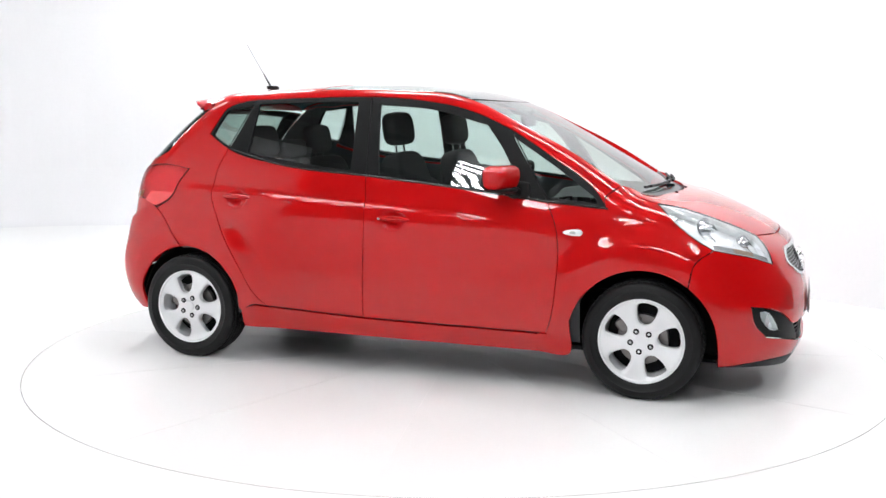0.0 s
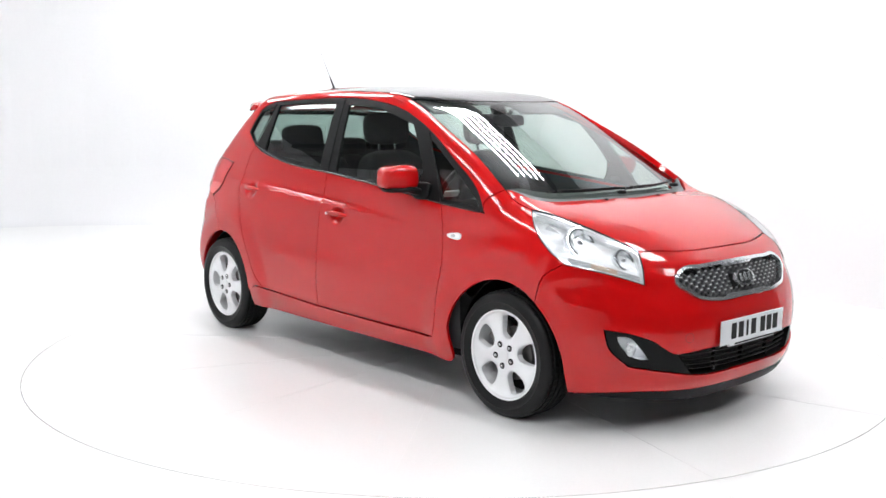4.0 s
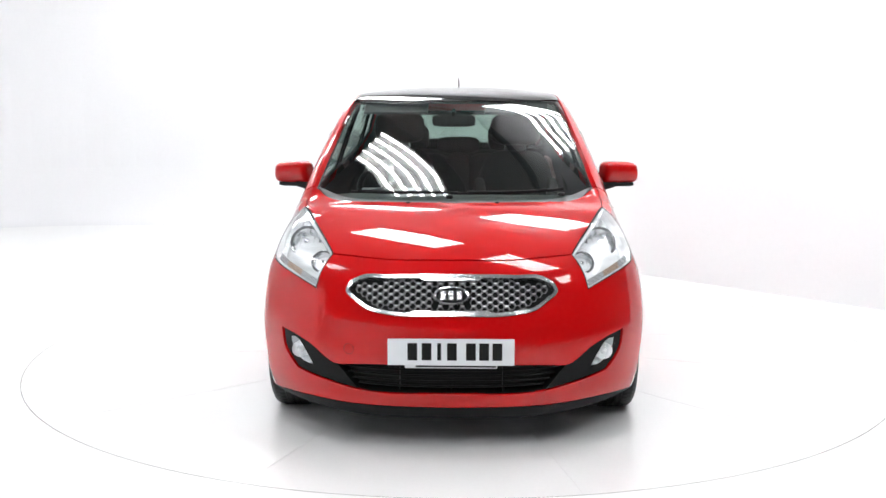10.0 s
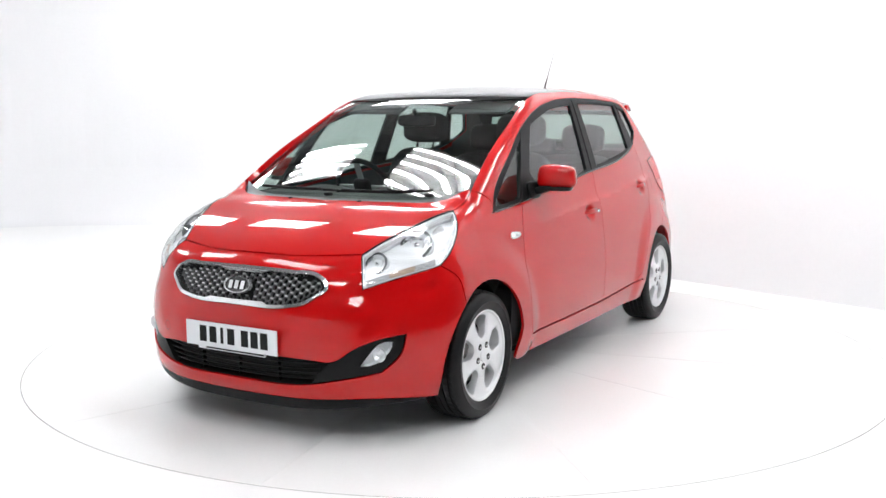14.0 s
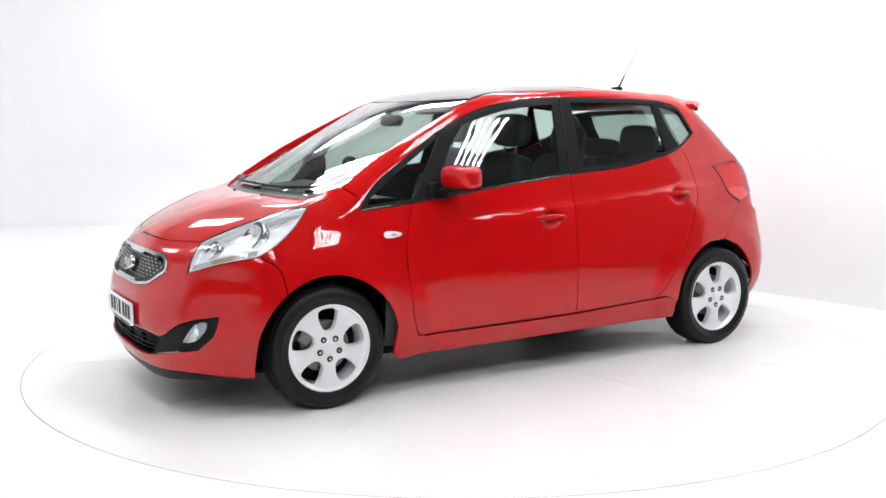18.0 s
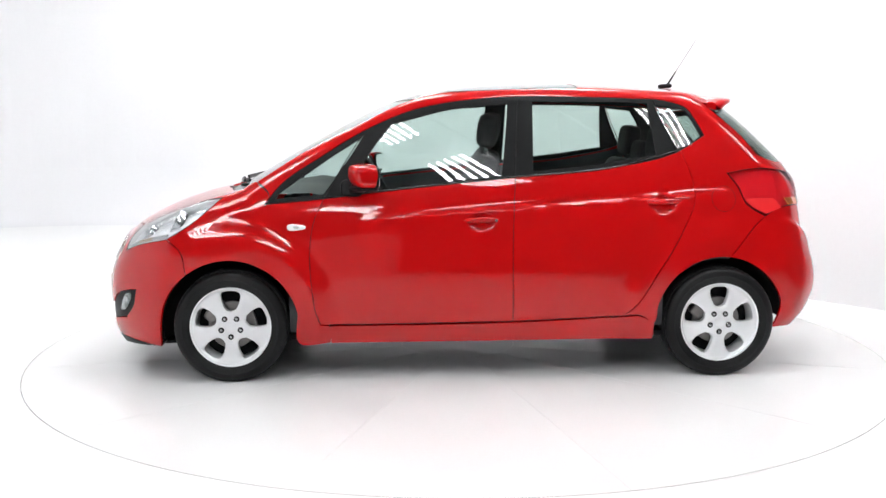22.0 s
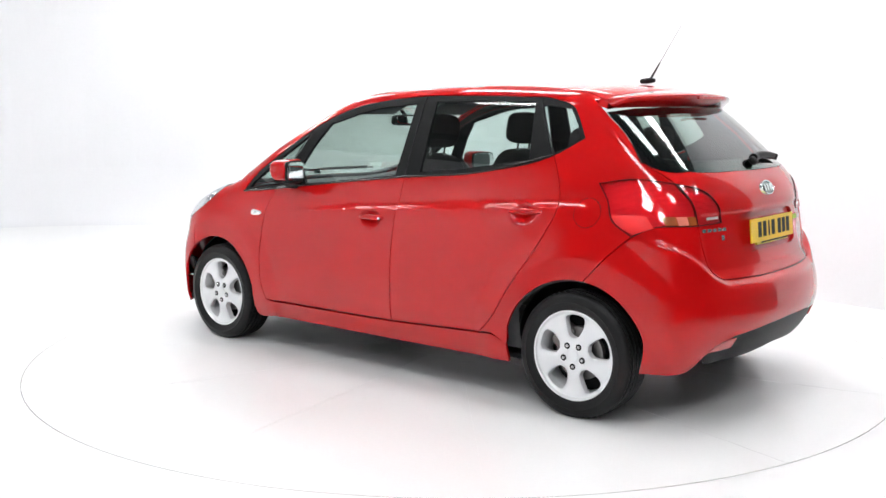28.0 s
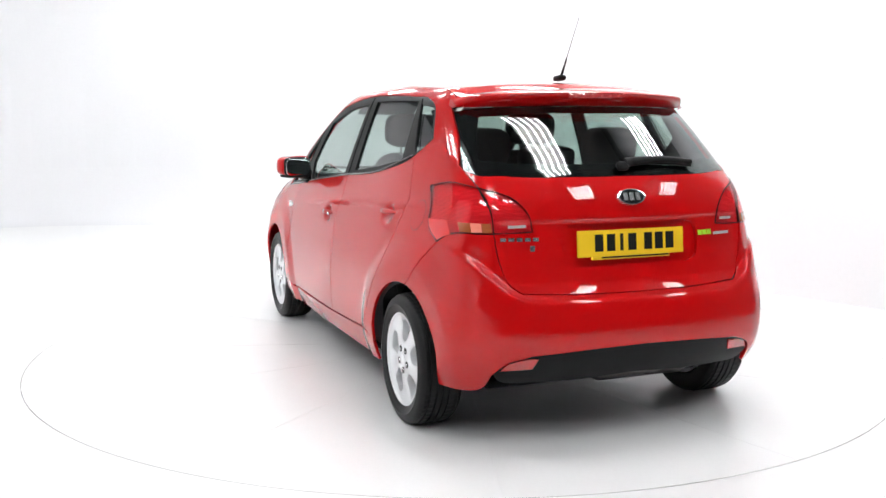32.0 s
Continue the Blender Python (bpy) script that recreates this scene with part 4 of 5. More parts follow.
def build_front():
    # grille
    fr = ring_panel("grille_surround", FRONT, GR, 0.013, CHROME, 0.008, 0.03)
    fr["label"] = "polished chrome grille surround"
    gp = outline(FRONT, GR, Fy((0, .580), (0, .741)))
    grille = panel("grille", FRONT, gp, INK, car, "black honeycomb grille with silver dashes", off=-0.035, depth=0, gap=0.0, join=True)
    inner = shrink(np.concatenate([chart_of(FRONT, GR), (chart_of(FRONT, GR) * [-1, 1])[::-1][1:-1]]), 0.022)
    pitch_z, pitch_y = 0.0148, 0.0460                # rows of staggered cells, wider than high
    bm = bmesh.new()
    bmesh.ops.create_cube(bm, size=1.0)
    bmesh.ops.scale(bm, vec=(0.0135, 0.0048, 0.006), verts=bm.verts)
    dash = bpy.data.meshes.new("grille_dash")
    bm.to_mesh(dash)
    bm.free()
    dash.materials.append(SILVERTRIM)
    outer = np.array([(.01626, 0), (.00674, .0148), (-.00674, .0148), (-.01626, 0), (-.00674, -.0148), (.00674, -.0148)])
    hexa = outer * [.82, .76]
    for row in range(12):
        z = .578 + row * pitch_z
        for col in range(-10, 11):
            y = col * pitch_y + (pitch_y / 2 if row % 2 else 0)
            if not inside(inner, np.array([[y, z]]))[0] or (abs(y) < .072 and abs(z - .657) < .036):
                continue
            q = np.concatenate([outer, hexa]) + [y, z]
            P = lift(FRONT, np.abs(q))
            N = grad(P)
            sg = np.where(q[:, :1] < 0, -1.0, 1.0)
            top, low = P - N * .012, P - N * .026
            top[:, 1:2] *= sg
            low[:, 1:2] *= sg
            vv = top.tolist() + low[6:].tolist()
            ff = [(i, (i + 1) % 6, 6 + (i + 1) % 6, 6 + i) for i in range(6)] + [(6 + i, 6 + (i + 1) % 6, 12 + (i + 1) % 6, 12 + i) for i in range(6)]
            put("grille_cell", vv, ff, WEB, grille)
            if inside(inner, np.array([[y, z + pitch_z]]))[0]:
                k = -1 if y < 0 else 1
                q = lift(FRONT, np.array([[abs(y), z + pitch_z]]))
                n = grad(q)[0]
                q = q[0] - n * .010
                ob = new("grille_dash", dash)
                ob.parent = grille
                ob.matrix_basis = facing(Vector((q[0], k * q[1], q[2])), Vector((n[0], k * n[1], n[2])))
    tab = outline(FRONT, Fy((0, .733), (.10, .732), (.135, .727)), Fy((.135, .727), (.105, .7165)), Fy((.105, .7165), (0, .7175)), Fy((0, .7175), (0, .733)))
    panel("surround_tab", FRONT, tab, CHROME, fr, off=.004, depth=.02, gap=0, join=True, res=.02)
    tab = outline(FRONT, Fy((0, .585), (.14, .587), (.175, .592)), Fy((.175, .592), (.15, .602)), Fy((.15, .602), (0, .600)), Fy((0, .600), (0, .585)))
    panel("surround_tab", FRONT, tab, CHROME, fr, off=.004, depth=.02, gap=0, join=True, res=.02)
    # badges: plain shapes
    for nm, P, k in (("front_badge", Fy((0, .657)), 1.0), ("rear_badge", Ry((0, 1.053)), 0.92)):
        M = surf(P[0], 0.014 if nm[0] == "f" else 0.004)
        bdg = turned(nm, [(.001, .004), (.066, .004), (.070, -.006)], GLOSSBLACK, car, M @ pose(0, 0, 0, 90, 0, 0) @ Matrix.Diagonal((k, k, 0.52 * k, 1)), 40, "oval badge with a chrome rim, plain shapes")
        turned("badge_rim", [(.064, .004), (.066, .009), (.074, .008), (.077, -.008)], CHROME, bdg, M @ pose(0, 0, 0, 90, 0, 0) @ Matrix.Diagonal((k, k, 0.52 * k, 1)), 40)
        for i in (-1, 0, 1):
            box("badge_bar", M @ pose(i * .033 * k, 0, .007), .022 * k, .038 * k, .004, CHROME, bdg, bevel=.001)
    # intake with slats, and lamp pods
    cav = outline(FRONT, Fy((0, .254), (.39, .266)), Fy((.39, .266), (.48, .368)), Fy((.48, .368), (.40, .374), (0, .377)), Fy((0, .377), (0, .254)))
    intake = panel("intake", FRONT, cav, INK, car, "black lower air intake", off=-0.07, depth=-0.06, gap=-0.006, join=True)
    for z, ym in ((.284, .395), (.306, .42), (.330, .44), (.354, .46)):
        y = np.linspace(-ym, ym, 25)
        P = lift(FRONT, np.stack([np.abs(y), z - 0.012 * (1 - (y / ym) ** 2) + .006], -1))
        P = P - grad(P) * 0.025
        pts = np.stack([P[:, 0], np.copysign(P[:, 1], y), P[:, 2]], -1).tolist()
        pipe("slat", pts, 0.0045, BLACK, intake, n=6)
    for y in (-.22, 0, .22):
        P = Fy((abs(y), .315))
        box("strut", surf(P[0], -0.04, y < 0), .008, .11, .02, BLACK, intake)
    podo = outline(FRONT, Fy((.48, .368), (.595, .437), (.66, .464), (.742, .483)), POD_OUT[::-1], INTAKE_LOW[:0:-1], Fy((.39, .266), (.48, .368)))
    fogo = outline(FRONT, Fy((.703, .452), (.672, .452), (.645, .425)), Fy((.645, .425), (.612, .375), (.597, .350)), Fy((.597, .350), (.635, .352), (.668, .375)), Fy((.668, .375), (.70, .425), (.703, .452)))
    pair("lamp_pod", FRONT, podo, BLACK, car, "matt black bumper insert", holes=[fogo], off=-0.008, depth=0.02, res=0.02)
    for r in (False, True):
        fog = panel("fog_lamp", FRONT, fogo, LENS, car, "clear round-cornered fog lamp", off=-0.006, depth=0, gap=0, right=r, res=0.015)
        panel("reflector", FRONT, fogo, LAMPBACK, fog, off=-0.045, depth=-0.035, gap=0, right=r, res=0.015)
        P = Fy((.652, .402))
        M = facing(Vector((P[0][0] - .03, -P[0][1] if r else P[0][1], P[0][2])), (1, 0, 0))
        turned("bulb", [(.001, .020), (.012, .016), (.016, 0), (.034, .012), (.036, .014)], REFLECTOR, fog, M @ pose(0, 0, 0, 90, 0, 0), 24)
    # tow-eye cover, on the car's right
    P = Fy((.426, .439))
    turned("tow_cover", [(.0208, .0004), (.0216, .0009), (.0224, .0004)], INK, car, surf(P[0], 0.0, True) @ pose(0, 0, 0, 90, 0, 0), 28)
    # headlamps
    hl = outline(BELT, HL_IN, HL_FRONT, HL_LOW, HL_OUT)
    for r in (False, True):
        s = -1 if r else 1
        lamp = panel("headlamp", BELT, hl, LENS, car, "clear wrap-round headlamp", off=0.003, depth=0.0, right=r, res=0.02, gap=0.003)
        lamp.visible_shadow = False
        panel("housing", BELT, hl, STEPPED, lamp, "silver stepped lamp housing", off=-0.052, depth=-0.048, right=r, res=0.025, gap=0.003)
        panel("lens_rim", BELT, hl, REFLECTOR, lamp, holes=[shrink(hl, 0.010)], off=-0.006, depth=0.02, right=r, gap=0.002)
        panel("lens_gasket", BELT, hl, INK, lamp, "black rubber gasket", holes=[shrink(hl, 0.0016)], off=0.0015, depth=0.01, right=r, gap=0.0, res=0.03)
        for (px, py, pz), (dx, dy, dz), rad in (((1.618, .665, .838), (.84, .16, .50), .062), ((1.784, .566, .768), (.86, .12, .48), .043)):
            M = facing(Vector((px - dx * .006, s * (py - dy * .006), pz - dz * .006)), (dx, s * dy, dz)) @ pose(0, 0, 0, 90, 0, 0)
            turned("lamp_bowl", [(.001, -.040), (rad * .30, -.038), (rad * .60, -.030), (rad * .84, -.016), (rad, .002)], BOWL, lamp, M, 48, wob=lambda i, j: 0.0022 * (i % 2) if 0 < j < 4 else 0.0)
            turned("bowl_rim", [(rad * .985, -.004), (rad * 1.0, .004), (rad * 1.10, .005), (rad * 1.14, -.001), (rad * 1.12, -.04)], DARKRIM, lamp, M, 40, "dark grey bowl rim")
            turned("lamp_ring", [(rad * 1.12, -.004), (rad * 1.14, .004), (rad * 1.20, .004), (rad * 1.24, -.004), (rad * 1.22, -.03)], CHROME, lamp, M, 40)
            turned("bulb", [(.001, .006), (rad * .16, .003), (rad * .22, -.008), (rad * .20, -.040)], CHROME, lamp, M, 20)
            for k in (-1, 1):
                box("bowl_fin", M @ pose(k * rad * .52, -.018, 0), rad * .05, .020, rad * 1.1, REFLECTOR, lamp)
        # facets between the bowls and in the tip
        for (px, py, pz), (sx, sy, sz), tilt in (((1.50, .704, .885), (.055, .014, .020), 30), ((1.70, .695, .752), (.040, .018, .014), 30)):
            blob("facet", pose(px - .022, s * (py - .022), pz - .022, 0, tilt, s * -18), sx, sy, sz, REFLECTOR, lamp, e=0.25, n=8)
        low = curve(chart_of(BELT, HL_LOW), .012)
        n = len(low)
        for k0, k1, mat, lab in ((1, n // 3, STRIPGREY, "ribbed grey lamp strip"), (n // 3, 2 * n // 3, STRIPAMBER, "amber indicator strip"), (2 * n // 3, n - 2, STRIPGREY, "ribbed grey lamp strip")):
            lo_ = low[k0:k1 + 1] + [0, .008]
            panel("indicator_strip", BELT, np.concatenate([lo_, (lo_ + [0, .026])[::-1]]), mat, lamp, lab, off=-0.014, depth=0.01, right=r, gap=0.0, res=0.02)
    # side repeaters
    for r in (False, True):
        M = surf(S((.955, .820))[0], 0.003, r)
        rep = blob("side_repeater", M, .05, .0165, .008, LAMPBACK, car, "clear side indicator", e=0.8, n=12, shape=lambda v: Vector((v.x, v.y * (1 + (6.0 if r else -6.0) * v.x), v.z)))
        blob("bulb", M @ pose(0, 0, .006), .018, .008, .004, SILVERTRIM, rep, e=0.9, n=6)


def plate(name, M, mat, label):
    """A number plate; its characters are plain bars."""
    b = box(name, M, .520, .111, .006, mat, car, label, bevel=.002)
    for i, x in enumerate((-.158, -.100, -.048, .004, .082, .136, .190)):
        box("character_bar", M @ pose(x, .002, .0035), .040 if i not in (2,) else .016, .072, .0012, INK, b)
    h = box("holder", M @ pose(0, -.060, -.004), .38, .016, .010, mat, b, bevel=.001)
    box("holder_mark", M @ pose(.02, -.060, .0015), .33, .007, .0012, INK, b)
    return b


def build_back():
    plate("front_number_plate", facing(Vector((2.084, 0, .438)), (1, 0, -.01)), WHITEPLATE, "white front number plate with black bars")
    plate("rear_number_plate", facing(Vector((-1.904, .022, .868)), (-1, 0, .09)), YELLOWPLATE, "yellow rear number plate with black bars")
    outer = outline(BELT, TL_TOP, TL_SPLIT, TL_LOW[::-1], TL_OUT[::-1])
    inner = outline(REAR, TL_TOPIN, TL_LOWIN[::-1], TL_SPLIT[::-1])
    def strip(*yy):
        return [outline(REAR, Ry((y0, .956), (y1, .956)), Ry((y1, .956), (y1, .919)), Ry((y1, .919), (y0, .917)), Ry((y0, .917), (y0, .956))) for y0, y1 in zip(yy, yy[1:])]
    ambers = strip(.722, .690, .655, .622)
    corner = outline(BELT, S((-1.447, .952), (-1.468, .925), (-1.565, .872)), S((-1.565, .872), (-1.61, .888), (-1.655, .904)), S((-1.655, .904), (-1.61, .957)), S((-1.61, .957), (-1.447, .952)))
    rev = outline(REAR, Ry((.555, .948), (.483, .950)), Ry((.483, .950), (.482, .938)), Ry((.482, .938), (.555, .936)), Ry((.555, .936), (.555, .948)))
    for r in (False, True):
        t1 = panel("tail_lamp", BELT, outer, REDLENS, car, "red tail lamp lens with amber section", off=0.004, depth=0.006, right=r, gap=0.0022, res=0.02)
        t1.visible_shadow = False
        panel("lamp_back", BELT, outer, LAMPRIB, t1, off=-0.014, depth=-0.010, right=r, gap=0.0015, res=0.03)
        panel("lamp_gasket", BELT, outer, INK, t1, "black rubber gasket", holes=[shrink(outer, 0.0022)], off=0.0035, depth=0.01, right=r, gap=0.0, res=0.03)
        for q, mat, lab in zip(ambers, (AMBER, PALELAMP, AMBER), ("brown amber indicator", "pale lamp bulb glass", "brown amber indicator")):
            panel("indicator", REAR, q, mat, t1, lab, off=0.0062, depth=0.003, right=r, gap=0.0005, res=0.02)
        panel("corner_section", BELT, corner, CORALLAMP, t1, "coral red lower corner", off=0.0060, depth=0.002, right=r, gap=0, res=0.02)
        t2 = panel("tailgate_lamp", REAR, inner, REDLENS, car, "red inner tail lamp on the tailgate", off=0.004, depth=0.006, right=r, gap=0.0022, res=0.02)
        t2.visible_shadow = False
        panel("lamp_gasket", REAR, inner, INK, t2, "black rubber gasket", holes=[shrink(inner, 0.0022)], off=0.0035, depth=0.01, right=r, gap=0.0, res=0.03)
        panel("lamp_back", REAR, inner, LAMPRIB, t2, off=-0.014, depth=-0.010, right=r, gap=0.0015, res=0.03)
        panel("reversing_lamp", REAR, rev, SILVERTRIM, t2, "white reversing lamp", off=0.006, depth=0.003, right=r, gap=0, res=0.02)
    # lower rear apron and reflectors
    ap = outline(REAR, Ry((0, .445), (.25, .438), (.50, .42)), Ry((.50, .42), (.60, .385), (.645, .335)), Ry((.645, .335), (.62, .302), (.45, .285), (0, .30)), Ry((0, .30), (0, .445)))
    refl = outline(REAR, Ry((.622, .350), (.598, .384)), Ry((.598, .384), (.54, .403), (.470, .408)), Ry((.470, .408), (.490, .358)), Ry((.490, .358), (.622, .350)))
    panel("rear_apron", REAR, ap, BLACK, car, "matt black lower bumper insert", off=-0.010, depth=0.05, join=True)
    for r in (False, True):
        panel("rear_reflector", REAR, refl, REDLAMP, car, "red reflector", off=-0.004, depth=0.01, gap=0.002, right=r, res=0.02)
    # spoiler
    prof_n, vs, fs = 41, [], []
    ysp = np.abs(np.linspace(-.60, .60, prof_n))
    xsp = -1.36 + .08 * (ysp / .6) ** 2
    zsp = Tx(*np.stack([xsp, np.minimum(ysp, .56)], -1))[:, 2]
    for i in range(prof_n):
        y = -.60 + 1.20 * i / (prof_n - 1)
        ay = abs(y)
        edge = max(0.0, (ay - .53) / .07)
        x0, zt0 = float(xsp[i]), float(zsp[i])
        xt = -1.545 + .42 * ay ** 2 + .055 * edge ** 2
        zt = 1.502 - .06 * ay ** 2 - .028 * edge ** 2
        zg = 1.440 - .02 * ay ** 2
        xg = -1.475 + .36 * ay ** 2
        sec = [(x0, zt0 + .001), ((x0 + xt) / 2, (zt0 + zt) / 2 + .010), (xt + .012, zt + .006), (xt, zt), (xt + .004, zt - .016), (xt + .02, zt - .026), (xg - .01, zg + .004), (xg + .03, zg), (x0 + .01, zt0 - .03)]
        vs += [(x, y, z) for x, z in sec]
        k = len(sec)
        if i:
            o = (i - 1) * k
            fs += [(o + j, o + (j + 1) % k, o + k + (j + 1) % k, o + k + j) for j in range(k)]
    fs += [tuple(range(9)), tuple(reversed(range(len(vs) - 9, len(vs))))]
    sp = put("rear_spoiler", vs, fs, PAINT, car, smooth=True)
    sp.data.set_sharp_from_angle(angle=radians(50))
    brk = box("brake_lamp", pose(-1.556, 0, 1.487, 0, -8, 0), .014, .285, .018, REDLAMP, car, "red high brake lamp", bevel=.004)
    for i in range(6):
        box("brake_bulb", pose(-1.564, -.11 + .044 * i, 1.487, 0, -8, 0), .003, .014, .010, REDLENS2, brk)
    # aerial
    base = blob("aerial_base", pose(-1.205, 0, 1.578, 0, 4, 0), .042, .022, .014, BLACK, car, "short black aerial base", e=0.6, n=10)
    a, b = Vector((-1.222, 0, 1.588)), Vector((-1.386, 0, 1.852))
    pipe("aerial_foot", [a, a.lerp(b, .12), a.lerp(b, .30)], .0075, BLACK, base, taper=.004)
    pipe("aerial_rod", [a.lerp(b, .28), b], .0019, BLACK, base, taper=.0014)
    # rear wiper
    wp = blob("rear_wiper", surf(Ry((.0, 1.172))[0], .016), .030, .022, .015, BLACK, car, "black rear wiper", e=0.7, n=10)
    i = np.arange(9) / 8
    P = Ry(*np.stack([.01 + .36 * i, 1.182 - .004 * i + .012 * np.sin(math.pi * i)], -1))
    P = P + grad(P) * .022
    pts = (P * [1, -1, 1]).tolist()
    pipe("wiper_arm", pts, .021, BLACK, wp, taper=.012, n=12)
    pipe("wiper_blade", [(x - .002, y, z - .016) for x, y, z in pts[3:]], .006, INK, wp)
    # tailgate letters: plain bars
    for i in range(5):
        box("letter_bar", surf(Ry((.578 - .033 * i, .890))[0], .002), .025, .015, .003, CHROME, car)
    box("letter_bar", surf(Ry((.462, .853))[0], .002), .020, .024, .003, CHROME, car)
    for i in range(3):
        box("letter_bar", surf(Ry((.355 + .027 * i, .888))[0], .002, True), .022, .022, .003, LIME, car, "lime green letter bar")
    box("letter_bar", surf(Ry((.485, .880))[0], .002, True), .10, .012, .003, SILVERTRIM, car)


def build_sides():
    # door handles
    for hx, hz, nm in ((-.015, .851, "front"), (-.997, .937, "rear")):
        for r in (False, True):
            P = S((hx, hz))
            M = surf(P[0], .032, r)
            M2 = M @ Matrix.Rotation(radians(-1.5 if r else 1.5), 4, "Z")
            door = DOORS[nm][int(r)]
            h = blob("door_handle", M2, .094, .0145, .011, PAINT, door, e=0.75, n=14, shape=lambda v: Vector((v.x, v.y * (1 - 2.5 * abs(v.x)), v.z - 1.6 * v.x * v.x)))
            if nm == "front":
                turned("key_cap", [(.0005, .003), (.007, .003), (.009, -.004)], CHROME, door, surf(S((hx - .078, hz))[0], .020, r) @ pose(0, 0, 0, 90, 0, 0), 14)
    # door mirrors
    for s in (1, -1):
        def cap(v):
            # flat glass side, domed front, tapering outward, lower edge drawn in
            x = v.x if v.x > -.040 else -.040 + (v.x + .040) * .2
            k = 1 - .12 * (s * v.y / .095 + 1) / 2
            return Vector((x * (1 - .22 * max(0, -v.z) / .053), v.y * (1 - .05 * v.z / .053), v.z * k + .004))
        M = pose(.592, s * .893, 1.086, 0, 0, s * 16)
        mr = blob("door_mirror", M, .080, .099, .066, PAINT, car, "red door mirror on a black foot", e=0.50, n=22, shape=cap)
        blob("mirror_bezel", M @ pose(-.043, 0, 0), .012, .094, .060, BLACK, mr, e=0.45, n=14)
        blob("mirror_glass", M @ pose(-.0545, 0, 0), .003, .085, .052, MIRROR, mr, "silvered mirror glass", e=0.45, n=14)
        blob("mirror_tray", M @ pose(.004, s * -.006, -.058), .066, .084, .012, BLACK, mr, "black lower shell", e=0.5, n=14)
        blob("mirror_foot", pose(.632, s * .822, 1.022, s * 14, 0, s * 14), .045, .070, .020, BLACK, mr, e=0.6, n=12)
        blob("mirror_base", pose(.665, s * .792, 1.022, s * 16, 0, 0), .06, .014, .045, BLACK, mr, e=0.5, n=12)
    # fuel flap, left rear
    P = S((-1.329, .956))
    fx, fz = np.cos(np.arange(41) * math.pi / 20), np.sin(np.arange(41) * math.pi / 20)
    for nm, rad, mat, off, dep in (("flap_gap", .0685, INK, .0006, 0), ("fuel_flap", .0662, PAINT, .0014, .002)):
        ring = outline(BELT, S(*np.stack([-1.329 + rad * fx, .956 + rad * fz], -1)))
        panel(nm, BELT, ring, mat, car, off=off, depth=dep, gap=0, res=.02)
    # seals between the doors in the black surround
    for r in (False, True):
        s = -1 if r else 1
        for a in ([(-.201, 1.065), (-.213, 1.30), (-.228, 1.498)], [(-.972, 1.478), (-1.03, 1.35), (-1.099, 1.218)], [(.60, 1.315), (.705, 1.15), (.81, .972)]):
            P = S(*a)
            q = curve(P[:, [0, 2]], .03)
            P = S(*q)
            P = P + grad(P) * -.0005
            pipe("window_seal", [(x, s * y, z) for x, y, z in P], .003, INK, car, n=6)
        P = S(*curve(np.array([(x, z + .004) for x, z in BL[:-1]]), .03))
        P = P + grad(P) * .002
        pipe("waist_seal", [(x, s * y, z) for x, y, z in P], .004, GLOSSBLACK, car, n=6)
    # windscreen wipers and washer jets
    for pts, piv in (([(1.25, -.50), (1.29, -.25), (1.303, .02)], (1.325, -.02)), ([(1.308, .02), (1.285, .28), (1.225, .53)], (1.255, .52))):
        def on(q, o):
            q = np.atleast_2d(np.asarray(q, float))
            P = Tx(*np.abs(q))
            P = P + grad(P) * o
            return np.stack([P[:, 0], np.copysign(P[:, 1], q[:, 1]), P[:, 2]], -1).tolist()
        c = curve(np.array(pts), .04)
        bl = pipe("wiper", on(c, .012), .007, INK, car, "black windscreen wiper", n=6)
        pipe("wiper_arm", on(c[1:-2] + [.012, 0], .026), .008, BLACK, bl, taper=.006, n=6)
        blob("wiper_cap", pose(*on(piv, .006)[0]), .024, .018, .010, BLACK, bl, e=0.6, n=8)
    for y in (-.215, .205):
        P = Tx((1.385, abs(y)))
        blob("washer_jet", pose(P[0][0], y, P[0][2] - .006), .012, .012, .012, INK, car, e=0.8, n=8)
    vent = outline(TOPC, Tx((1.378, .0), (1.345, .35), (1.30, .47)), Tx((1.30, .47), (1.318, .47), (1.365, .35), (1.40, .0)), Tx((1.40, .0), (1.378, .0)))
    panel("scuttle_grille", TOPC, vent, INK, car, off=-.010, depth=.002, gap=0, res=.03)


# ---------------------------------------------------------------- cabin and underside
def seat(x, y, z, name, label, rest=True, w=.26):
    st = blob(name, pose(x + .20, y, z + .02, 0, -4, 0), .27, w, .09, FABRIC, car, label, e=0.45, n=14)
    blob("backrest", pose(x - .06, y, z + .36, 0, -14, 0), .085, w - .01, .33, FABRIC, st, e=0.42, n=16, shape=lambda v: Vector((v.x, v.y * (1 - .18 * max(0, v.z) / .33), v.z)))
    for s in (-1, 1):
        blob("bolster", pose(x - .01, y + s * (w - .04), z + .28, 0, -14, 0), .09, .045, .25, FABRIC, st, e=0.6, n=10)
        pipe("headrest_post", [(x - .135, y + s * .06, z + .66), (x - .15, y + s * .06, z + .76)], .007, CHROME, st)
    blob("headrest", pose(x - .15, y, z + .815, 0, -8, 0), .055, .155, .095, FABRIC, st, e=0.55, n=14)
    return st


